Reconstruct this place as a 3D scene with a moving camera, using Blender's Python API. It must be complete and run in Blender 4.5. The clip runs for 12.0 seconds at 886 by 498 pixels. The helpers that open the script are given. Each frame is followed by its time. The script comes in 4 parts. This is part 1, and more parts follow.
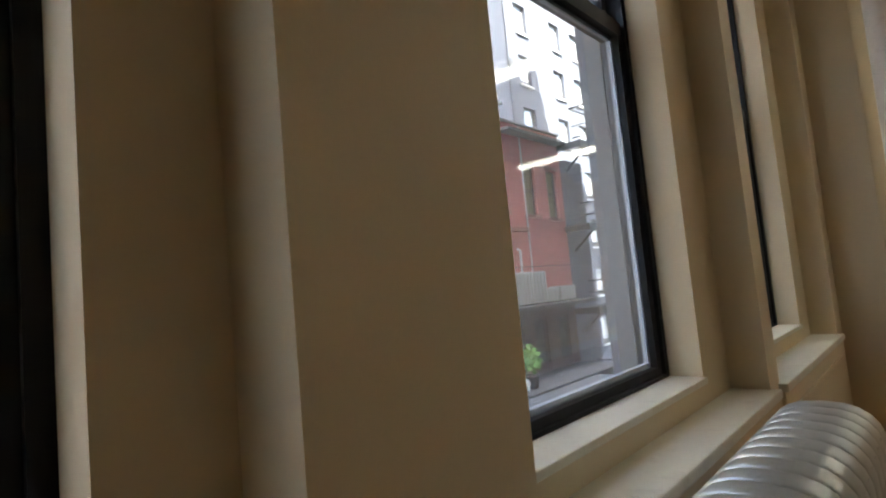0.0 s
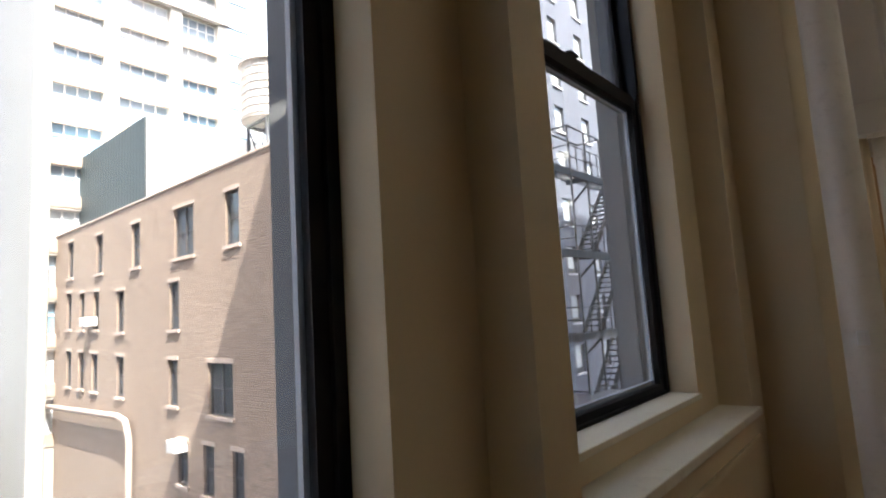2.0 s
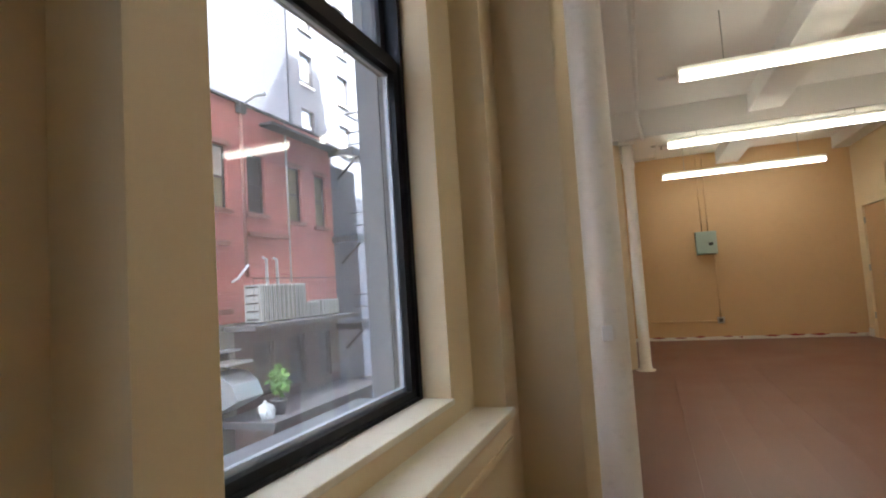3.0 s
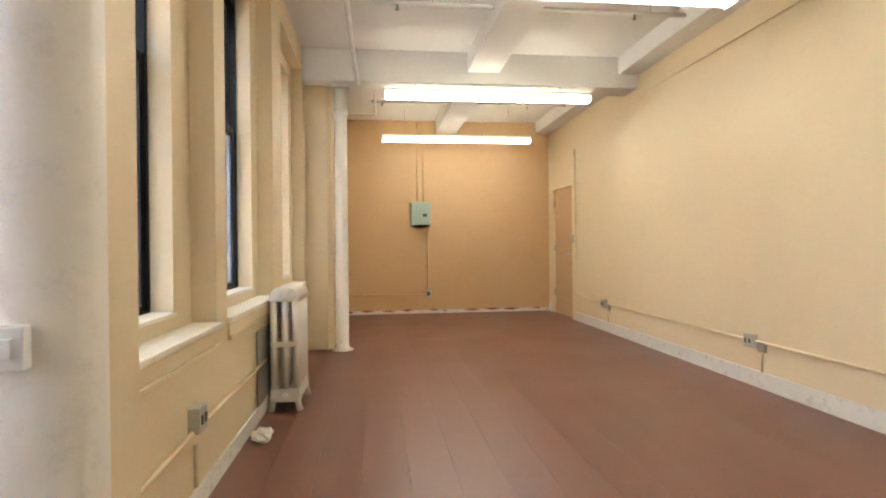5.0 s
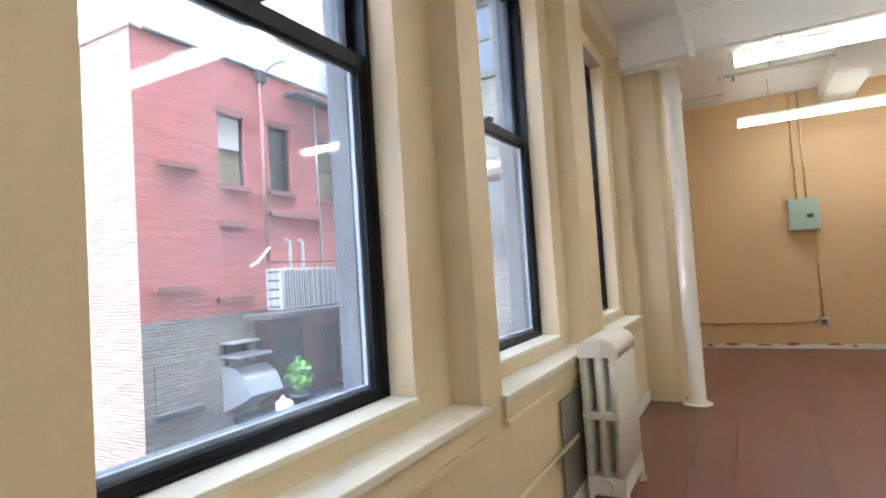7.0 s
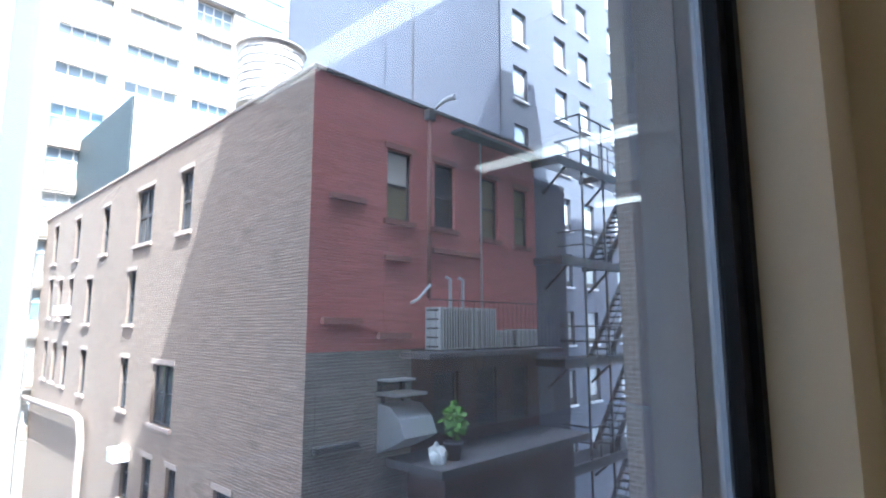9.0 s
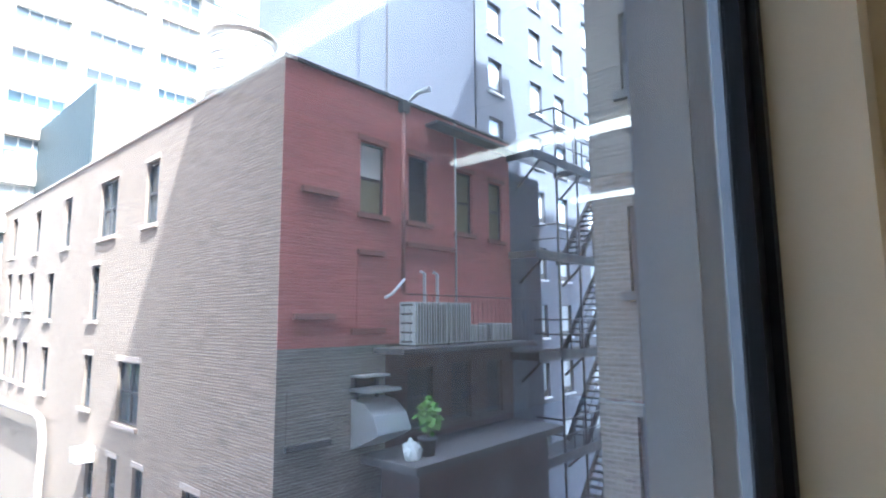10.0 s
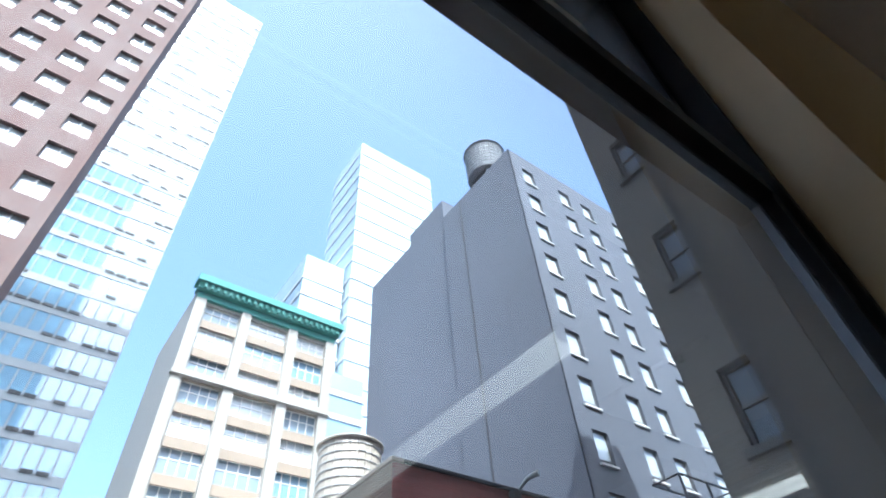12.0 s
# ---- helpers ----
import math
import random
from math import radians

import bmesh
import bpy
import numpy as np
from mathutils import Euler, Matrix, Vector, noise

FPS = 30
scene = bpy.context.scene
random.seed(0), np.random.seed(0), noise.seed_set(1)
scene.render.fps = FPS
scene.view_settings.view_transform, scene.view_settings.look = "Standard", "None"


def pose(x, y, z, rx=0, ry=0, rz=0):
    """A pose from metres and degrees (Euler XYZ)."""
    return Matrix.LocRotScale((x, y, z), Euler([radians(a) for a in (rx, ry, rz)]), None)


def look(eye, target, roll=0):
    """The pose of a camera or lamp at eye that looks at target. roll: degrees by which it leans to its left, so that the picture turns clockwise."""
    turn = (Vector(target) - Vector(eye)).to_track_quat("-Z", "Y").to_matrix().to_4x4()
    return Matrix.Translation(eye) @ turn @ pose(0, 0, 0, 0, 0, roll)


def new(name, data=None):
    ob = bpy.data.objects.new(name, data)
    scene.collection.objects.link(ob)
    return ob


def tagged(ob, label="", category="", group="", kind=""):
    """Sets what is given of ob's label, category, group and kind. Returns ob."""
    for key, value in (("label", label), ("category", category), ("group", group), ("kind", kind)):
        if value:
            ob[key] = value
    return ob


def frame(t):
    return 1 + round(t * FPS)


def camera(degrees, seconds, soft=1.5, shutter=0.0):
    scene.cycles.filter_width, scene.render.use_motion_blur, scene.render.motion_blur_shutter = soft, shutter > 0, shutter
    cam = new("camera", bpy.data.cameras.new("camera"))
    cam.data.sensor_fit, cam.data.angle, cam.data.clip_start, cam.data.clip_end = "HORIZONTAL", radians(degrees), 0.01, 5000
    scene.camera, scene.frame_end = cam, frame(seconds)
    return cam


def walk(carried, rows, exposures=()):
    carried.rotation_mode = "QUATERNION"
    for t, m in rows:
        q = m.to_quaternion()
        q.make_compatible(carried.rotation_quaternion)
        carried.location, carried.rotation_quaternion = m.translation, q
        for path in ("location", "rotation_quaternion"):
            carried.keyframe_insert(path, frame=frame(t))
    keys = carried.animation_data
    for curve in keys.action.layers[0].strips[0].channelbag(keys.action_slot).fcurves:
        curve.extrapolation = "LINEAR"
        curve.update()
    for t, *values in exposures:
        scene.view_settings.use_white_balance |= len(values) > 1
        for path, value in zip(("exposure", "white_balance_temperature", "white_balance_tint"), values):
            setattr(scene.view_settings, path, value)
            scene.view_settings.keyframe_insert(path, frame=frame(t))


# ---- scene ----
cam = camera(77.2, 12.0, soft=2.0)
PATH = [
    (0, (0.678, 0.894, 1.183), (-0.647, 2.383, 1.342), -5.3),
    (0.5, (0.715, 1.151, 1.205), (-0.640, 2.609, 1.396), -5.6),
    (1, (0.816, 1.427, 1.222), (-0.695, 2.713, 1.470), -3.6),
    (1.2, (0.817, 1.549, 1.214), (-0.715, 2.810, 1.462), -3.8),
    (1.5, (0.777, 1.777, 1.191), (-0.733, 3.064, 1.444), -3.3),
    (2, (0.757, 2.045, 1.202), (-0.524, 3.563, 1.435), -3.5),
    (2.5, (0.661, 2.279, 1.194), (-0.424, 3.948, 1.389), -2.3),
    (3, (0.738, 2.481, 1.227), (0.055, 4.356, 1.363), -3.7),
    (3.5, (0.825, 2.613, 1.217), (0.544, 4.593, 1.273), -3.5),
    (3.6, (0.863, 2.639, 1.194), (0.623, 4.623, 1.248), -4.1),
    (3.7, (0.871, 2.700, 1.192), (0.684, 4.691, 1.231), -3.4),
    (5.3, (1.110, 3.930, 1.139), (1.358, 5.914, 1.104), -0.7),
    (5.5, (1.165, 3.981, 1.163), (1.319, 5.974, 1.106), -0.3),
    (6, (1.173, 4.351, 1.179), (1.108, 6.349, 1.143), -0.9),
    (6.5, (1.113, 4.663, 1.169), (0.763, 6.632, 1.159), -2.6),
    (7, (1.078, 4.873, 1.259), (0.123, 6.628, 1.344), -3.7),
    (7.2, (0.909, 5.109, 1.236), (-0.250, 6.733, 1.374), -3.4),
    (7.5, (0.792, 5.206, 1.249), (-0.520, 6.701, 1.454), -3.1),
    (7.7, (0.772, 5.220, 1.276), (-0.625, 6.637, 1.473), -3.4),
    (9.3, (0.167, 5.578, 1.108), (-1.193, 7.020, 1.376), 1.4),
    (9.5, (0.162, 5.599, 1.099), (-1.158, 7.088, 1.303), 2.8),
    (10, (0.140, 5.630, 1.207), (-1.174, 7.116, 1.456), -0.4),
    (10.5, (0.105, 5.640, 1.310), (-1.160, 7.018, 2.018), -2.1),
    (11, (0.090, 5.604, 1.326), (-1.079, 6.700, 2.523), -2.2),
    (11.5, (0.100, 5.607, 1.334), (-1.001, 6.621, 2.661), -3.7),
    (12, (0.101, 5.611, 1.325), (-0.980, 6.499, 2.756), -4.7),
]
EXPOSURES = [(0.0, 4.25, 6400, 3), (0.5, 4.95, 6500, 4), (1.0, 4.85, 6500, 6), (1.5, 3.85, 6300, 7), (2.0, 3.3, 6300, 7), (2.5, 4.0, 6300, 6), (3.0, 4.65, 6300, 6), (3.5, 5.15, 6400, 6),
             (5.5, 5.6, 6300, 4), (6.5, 5.6, 5900, 3), (7.0, 5.4, 5500, 3), (7.7, 4.65, 5500, 5), (9.3, 3.42, 5100, 2), (10.0, 3.85, 5150, 1), (10.5, 3.82, 5150, 2), (11.0, 3.02, 5250, 3), (11.5, 2.52, 5300, 2), (12.0, 2.25, 5300, 1)]
walk(cam, [(t, look(eye, target, roll)) for t, eye, target, roll in PATH], EXPOSURES)

# ---- world, sun ----
SUN_EL, SUN_AZ = radians(58.5), radians(-20)      # azimuth from +x towards +y
world = bpy.data.worlds.new("world")
scene.world = world
world.use_nodes = True
wn = world.node_tree.nodes
sky = wn.new("ShaderNodeTexSky")
sky.sky_type = "NISHITA"
sky.sun_disc = False
sky.dust_density = 6.0
sky.sun_elevation, sky.sun_rotation = SUN_EL, radians(90) - SUN_AZ
world.node_tree.links.new(sky.outputs[0], wn["Background"].inputs[0])
wn["Background"].inputs[1].default_value = 0.125
sun = new("sun", bpy.data.lights.new("sun", "SUN"))
sun.data.energy, sun.data.angle, sun.data.color = 2.3, radians(0.5), (1.0, 0.95, 0.88)
sun_from = Vector((math.cos(SUN_AZ) * math.cos(SUN_EL), math.sin(SUN_AZ) * math.cos(SUN_EL), math.sin(SUN_EL)))
sun.matrix_world = look(sun_from * 60, (0, 0, 0))
LAMP_GLOW = 0.43


# ---- materials ----
def material(name, colour, rough=0.6, metal=0.0, vary=0.12, scale=3.0, grain=60.0, bump=0.15, dirt=None, dirt_amount=0.0, piece=0.0, gloss=0.5, shared_coords=False):
    """Plain surface with variation at two scales, bump, optional stains and a little difference from piece to piece."""
    m = bpy.data.materials.new(name)
    m.use_nodes = True
    n, l = m.node_tree.nodes, m.node_tree.links
    b = n["Principled BSDF"]
    co = n.new("ShaderNodeTexCoord")
    big = n.new("ShaderNodeTexNoise")
    big.inputs["Scale"].default_value, big.inputs["Detail"].default_value = scale, 6
    fine = n.new("ShaderNodeTexNoise")
    fine.inputs["Scale"].default_value, fine.inputs["Detail"].default_value = grain, 4
    at = n.new("ShaderNodeNewGeometry").outputs["Position"] if shared_coords else co.outputs["Object"]
    l.new(at, big.inputs["Vector"])
    l.new(at, fine.inputs["Vector"])
    mixn = n.new("ShaderNodeMix")
    mixn.data_type = "RGBA"
    mixn.inputs["A"].default_value = [c * (1 - vary) for c in colour] + [1]
    mixn.inputs["B"].default_value = [min(1, c * (1 + vary)) for c in colour] + [1]
    add = n.new("ShaderNodeMath")
    add.operation = "MULTIPLY_ADD"
    l.new(fine.outputs["Fac"], add.inputs[0])
    add.inputs[1].default_value = 0.35
    l.new(big.outputs["Fac"], add.inputs[2])
    sub = n.new("ShaderNodeMath")
    sub.operation, sub.use_clamp = "SUBTRACT", True
    l.new(add.outputs[0], sub.inputs[0])
    sub.inputs[1].default_value = 0.175
    l.new(sub.outputs[0], mixn.inputs["Factor"])
    out = mixn.outputs["Result"]
    if dirt:
        st = n.new("ShaderNodeTexNoise")
        st.inputs["Scale"].default_value, st.inputs["Detail"].default_value, st.inputs["Roughness"].default_value = scale * 2.3, 8, 0.7
        l.new(at, st.inputs["Vector"])
        ramp = n.new("ShaderNodeValToRGB")
        ramp.color_ramp.elements[0].position, ramp.color_ramp.elements[1].position = 0.55, 0.72
        l.new(st.outputs["Fac"], ramp.inputs[0])
        am = n.new("ShaderNodeMath")
        am.operation = "MULTIPLY"
        l.new(ramp.outputs[0], am.inputs[0])
        am.inputs[1].default_value = dirt_amount
        dm = n.new("ShaderNodeMix")
        dm.data_type = "RGBA"
        l.new(am.outputs[0], dm.inputs["Factor"])
        l.new(out, dm.inputs["A"])
        dm.inputs["B"].default_value = [*dirt, 1]
        out = dm.outputs["Result"]
    if piece:
        inf = n.new("ShaderNodeObjectInfo")
        hs = n.new("ShaderNodeHueSaturation")
        mr = n.new("ShaderNodeMapRange")
        mr.inputs["To Min"].default_value, mr.inputs["To Max"].default_value = 1 - piece, 1 + piece
        l.new(inf.outputs["Random"], mr.inputs["Value"])
        l.new(mr.outputs[0], hs.inputs["Value"])
        l.new(out, hs.inputs["Color"])
        out = hs.outputs["Color"]
    l.new(out, b.inputs["Base Color"])
    rm = n.new("ShaderNodeMapRange")
    rm.inputs["To Min"].default_value, rm.inputs["To Max"].default_value = max(0.02, rough - 0.1), min(1, rough + 0.1)
    l.new(big.outputs["Fac"], rm.inputs["Value"])
    l.new(rm.outputs[0], b.inputs["Roughness"])
    b.inputs["Metallic"].default_value = metal
    b.inputs["Specular IOR Level"].default_value = gloss
    if bump:
        bp = n.new("ShaderNodeBump")
        bp.inputs["Strength"].default_value, bp.inputs["Distance"].default_value = bump, 0.01
        l.new(add.outputs[0], bp.inputs["Height"])
        l.new(bp.outputs[0], b.inputs["Normal"])
    return m


def brick_material(name, c1, c2, mortar, along="X", bump=0.6, stain=(0.3, 0.28, 0.26), stain_amount=0.3, patch=0.2, mortar_size=0.012, streaks=(0.8, 1.15)):
    """Brick courses laid along x or y of the world, upright in z."""
    m = bpy.data.materials.new(name)
    m.use_nodes = True
    n, l = m.node_tree.nodes, m.node_tree.links
    b = n["Principled BSDF"]
    co = n.new("ShaderNodeTexCoord")
    sep = n.new("ShaderNodeSeparateXYZ")
    com = n.new("ShaderNodeCombineXYZ")
    l.new(co.outputs["Object"], sep.inputs[0])
    l.new(sep.outputs[along], com.inputs["X"])
    l.new(sep.outputs["Z"], com.inputs["Y"])
    br = n.new("ShaderNodeTexBrick")
    br.inputs["Color1"].default_value, br.inputs["Color2"].default_value, br.inputs["Mortar"].default_value = [*c1, 1], [*c2, 1], [*mortar, 1]
    br.inputs["Scale"].default_value = 1.0
    br.inputs["Brick Width"].default_value, br.inputs["Row Height"].default_value = 0.215, 0.076
    br.inputs["Mortar Size"].default_value = mortar_size
    l.new(com.outputs[0], br.inputs["Vector"])
    no = n.new("ShaderNodeTexNoise")
    no.inputs["Scale"].default_value, no.inputs["Detail"].default_value, no.inputs["Roughness"].default_value = 0.45, 9, 0.65
    l.new(co.outputs["Object"], no.inputs["Vector"])
    ramp = n.new("ShaderNodeValToRGB")
    ramp.color_ramp.elements[0].position, ramp.color_ramp.elements[1].position = 0.42, 0.7
    l.new(no.outputs["Fac"], ramp.inputs[0])
    am = n.new("ShaderNodeMath")
    am.operation = "MULTIPLY"
    l.new(ramp.outputs[0], am.inputs[0])
    am.inputs[1].default_value = stain_amount
    mx = n.new("ShaderNodeMix")
    mx.data_type = "RGBA"
    l.new(am.outputs[0], mx.inputs["Factor"])
    l.new(br.outputs["Color"], mx.inputs["A"])
    mx.inputs["B"].default_value = [*stain, 1]
    fine = n.new("ShaderNodeTexNoise")
    fine.inputs["Scale"].default_value, fine.inputs["Detail"].default_value = 9.0, 6
    l.new(co.outputs["Object"], fine.inputs["Vector"])
    hs = n.new("ShaderNodeHueSaturation")
    mr = n.new("ShaderNodeMapRange")
    mr.inputs["To Min"].default_value, mr.inputs["To Max"].default_value = 1 - patch, 1 + patch
    l.new(fine.outputs["Fac"], mr.inputs["Value"])
    mp = n.new("ShaderNodeMapping")
    mp.inputs["Scale"].default_value = (1.3, 1.3, 16.0)
    l.new(co.outputs["Object"], mp.inputs["Vector"])
    streak = n.new("ShaderNodeTexNoise")
    streak.inputs["Scale"].default_value, streak.inputs["Detail"].default_value = 1.0, 7
    l.new(mp.outputs[0], streak.inputs["Vector"])
    ms = n.new("ShaderNodeMapRange")
    ms.inputs["From Min"].default_value, ms.inputs["From Max"].default_value = 0.3, 0.7
    ms.inputs["To Min"].default_value, ms.inputs["To Max"].default_value = streaks
    l.new(streak.outputs["Fac"], ms.inputs["Value"])
    mm = n.new("ShaderNodeMath")
    mm.operation = "MULTIPLY"
    l.new(mr.outputs[0], mm.inputs[0])
    l.new(ms.outputs[0], mm.inputs[1])
    l.new(mm.outputs[0], hs.inputs["Value"])
    l.new(mx.outputs["Result"], hs.inputs["Color"])
    l.new(hs.outputs["Color"], b.inputs["Base Color"])
    b.inputs["Roughness"].default_value = 0.9
    inv = n.new("ShaderNodeMath")
    inv.operation = "MULTIPLY_ADD"
    l.new(br.outputs["Fac"], inv.inputs[0])
    inv.inputs[1].default_value = -1.0
    both = n.new("ShaderNodeMath")
    both.operation = "MULTIPLY_ADD"
    both.inputs[2].default_value = 0.0
    l.new(fine.outputs["Fac"], both.inputs[0])
    l.new(streak.outputs["Fac"], both.inputs[1])
    l.new(both.outputs[0], inv.inputs[2])
    bp = n.new("ShaderNodeBump")
    bp.inputs["Strength"].default_value, bp.inputs["Distance"].default_value = bump, 0.05
    l.new(inv.outputs[0], bp.inputs["Height"])
    l.new(bp.outputs[0], b.inputs["Normal"])
    return m


def glass_material(name, tint=(0.95, 0.98, 1.0), rough=0.0, dust=0.024):
    m = bpy.data.materials.new(name)
    m.use_nodes = True
    b = m.node_tree.nodes["Principled BSDF"]
    b.inputs["Base Color"].default_value = [*tint, 1]
    b.inputs["Transmission Weight"].default_value, b.inputs["Roughness"].default_value, b.inputs["IOR"].default_value = 1.0, rough, 1.45
    # thin film of dust on the pane, in soft upright streaks
    n, l = m.node_tree.nodes, m.node_tree.links
    co, mp, no, mr = n.new("ShaderNodeTexCoord"), n.new("ShaderNodeMapping"), n.new("ShaderNodeTexNoise"), n.new("ShaderNodeMapRange")
    mp.inputs["Scale"].default_value = (6.0, 6.0, 1.2)
    no.inputs["Scale"].default_value, no.inputs["Detail"].default_value = 1.0, 6
    mr.inputs["From Min"].default_value, mr.inputs["From Max"].default_value = 0.3, 0.7
    mr.inputs["To Min"].default_value, mr.inputs["To Max"].default_value = 0.6 * dust, 1.4 * dust
    film, mix = n.new("ShaderNodeBsdfTranslucent"), n.new("ShaderNodeMixShader")
    film.inputs["Color"].default_value = (0.8, 0.82, 0.82, 1)
    l.new(co.outputs["Object"], mp.inputs["Vector"])
    l.new(mp.outputs[0], no.inputs["Vector"])
    l.new(no.outputs["Fac"], mr.inputs["Value"])
    l.new(mr.outputs[0], mix.inputs[0])
    l.new(b.outputs[0], mix.inputs[1])
    l.new(film.outputs[0], mix.inputs[2])
    l.new(mix.outputs[0], n["Material Output"].inputs["Surface"])
    return m


def glow_material(name, colour, strength):
    m = bpy.data.materials.new(name)
    m.use_nodes = True
    b = m.node_tree.nodes["Principled BSDF"]
    b.inputs["Base Color"].default_value = [*colour, 1]
    b.inputs["Emission Color"].default_value, b.inputs["Emission Strength"].default_value = [*colour, 1], strength
    return m


CREAM = material("cream_wall_paint", (0.74, 0.61, 0.40), 0.55, vary=0.05, scale=1.2, grain=90, bump=0.08, dirt=(0.6, 0.46, 0.28), dirt_amount=0.15)
TAN = material("tan_wall_paint", (0.60, 0.39, 0.20), 0.55, vary=0.06, scale=0.9, grain=90, bump=0.08, dirt=(0.5, 0.29, 0.13), dirt_amount=0.2)
SILL = material("cream_sill_paint", (0.80, 0.75, 0.62), 0.45, vary=0.08, scale=5, grain=60, bump=0.12, dirt=(0.45, 0.38, 0.27), dirt_amount=0.35)
WHITE = material("white_ceiling_paint", (0.78, 0.76, 0.72), 0.7, vary=0.05, scale=1.5, bump=0.12)
WHITE_GLOSS = material("white_enamel", (0.76, 0.72, 0.64), 0.4, vary=0.06, scale=8, bump=0.12, dirt=(0.4, 0.34, 0.27), dirt_amount=0.3)
BASEBOARD = material("worn_white_baseboard", (0.70, 0.68, 0.62), 0.6, vary=0.1, scale=6, dirt=(0.36, 0.27, 0.2), dirt_amount=0.6)
FLOOR = material("brown_floor_board", (0.175, 0.074, 0.052), 0.33, vary=0.2, scale=1.2, grain=40, bump=0.0, piece=0.04, shared_coords=True)
BLACK = material("black_window_frame", (0.009, 0.008, 0.010), 0.5, vary=0.2, scale=10, bump=0.05, gloss=0.25)
GREY_SEAL = material("grey_sash_edge", (0.22, 0.235, 0.25), 0.5, vary=0.1)
STONE = material("grey_reveal_stone", (0.07, 0.072, 0.074), 0.9, vary=0.3, scale=1.5, grain=30, bump=0.5, dirt=(0.055, 0.055, 0.06), dirt_amount=0.5)
SILVER = material("silver_radiator_paint", (0.55, 0.56, 0.54), 0.35, metal=0.4, vary=0.12, scale=9, bump=0.1, dirt=(0.3, 0.27, 0.2), dirt_amount=0.4)
STEEL = material("galvanised_steel", (0.42, 0.41, 0.38), 0.4, metal=0.8, vary=0.15, scale=12)
PANEL_GREEN = material("grey_green_enamel", (0.34, 0.42, 0.35), 0.45, vary=0.08, scale=6, bump=0.05)
DARK = material("dark_plastic", (0.02, 0.02, 0.02), 0.4)
RED_PAINT = material("dried_red_paint", (0.30, 0.02, 0.03), 0.5, vary=0.2)
DOOR = material("tan_door_paint", (0.55, 0.36, 0.19), 0.45, vary=0.05, bump=0.05)
OUTLET = material("worn_outlet_metal", (0.50, 0.47, 0.40), 0.5, vary=0.15, scale=20, dirt=(0.25, 0.2, 0.14), dirt_amount=0.5)
SOCKET = material("brown_socket", (0.10, 0.08, 0.065), 0.5)
PAPER = material("crumpled_paper", (0.75, 0.72, 0.66), 0.8, vary=0.1, scale=20)
WHITE_WALL_PLASTIC = material("white_plastic", (0.8, 0.8, 0.78), 0.35, vary=0.03, bump=0)
TUBE = glow_material("fluorescent_diffuser", (1.0, 0.95, 0.84), LAMP_GLOW)
GLASS = glass_material("window_glass")


# ---- mesh helpers ----
def box(bm, x0, x1, y0, y1, z0, z1, bevel=0.0):
    vs = [bm.verts.new((x, y, z)) for x in (x0, x1) for y in (y0, y1) for z in (z0, z1)]
    fs = [bm.faces.new([vs[i] for i in q]) for q in ((0, 1, 3, 2), (4, 6, 7, 5), (0, 4, 5, 1), (2, 3, 7, 6), (0, 2, 6, 4), (1, 5, 7, 3))]
    if bevel:
        es = list({e for f in fs for e in f.edges})
        bmesh.ops.bevel(bm, geom=es, offset=bevel, segments=2, affect="EDGES", profile=0.6)
    return bm


def tube(bm, points, r, seg=10, caps=True):
    """A round bar along a line of points."""
    pts = [Vector(p) for p in points]
    rings = []
    for i, p in enumerate(pts):
        a = (pts[min(i + 1, len(pts) - 1)] - pts[max(i - 1, 0)]).normalized()
        u = a.orthogonal().normalized() if i == 0 else (u - a * u.dot(a)).normalized()
        v = a.cross(u)
        rad = r[i] if isinstance(r, (list, tuple)) else r
        rings.append([bm.verts.new(p + rad * (math.cos(t) * u + math.sin(t) * v)) for t in [2 * math.pi * k / seg for k in range(seg)]])
    for a, b in zip(rings, rings[1:]):
        for k in range(seg):
            bm.faces.new((a[k], a[(k + 1) % seg], b[(k + 1) % seg], b[k])).smooth = True
    if caps:
        bm.faces.new(rings[0][::-1])
        bm.faces.new(rings[-1])
    return bm


def lathe(bm, cx, cy, profile, seg=20):
    """A turned shape about an upright line; profile of (radius, z)."""
    rings = [[bm.verts.new((cx + r * math.cos(2 * math.pi * k / seg), cy + r * math.sin(2 * math.pi * k / seg), z)) for k in range(seg)] for r, z in profile]
    for a, b in zip(rings, rings[1:]):
        for k in range(seg):
            bm.faces.new((a[k], a[(k + 1) % seg], b[(k + 1) % seg], b[k])).smooth = True
    bm.faces.new(rings[0][::-1])
    bm.faces.new(rings[-1])
    return bm


def part(name, bm, mat, parent=None, label=""):
    me = bpy.data.meshes.new(name)
    bmesh.ops.recalc_face_normals(bm, faces=bm.faces)
    bm.to_mesh(me)
    bm.free()
    me.materials.append(mat)
    ob = new(name, me)
    if parent:
        ob.parent = parent
    if label:
        tagged(ob, label)
    return ob


def empty(name, label, category, group="", kind="", at=(0, 0, 0)):
    e = new(name)
    e.location = at
    return tagged(e, label, category, group, kind)


def B(*boxes, bevel=0.0):
    bm = bmesh.new()
    for b in boxes:
        box(bm, *b, bevel=bevel)
    return bm


def structure(name, bm, mat, label, category):
    return tagged(part(name, bm, mat), label, category, kind="structure")


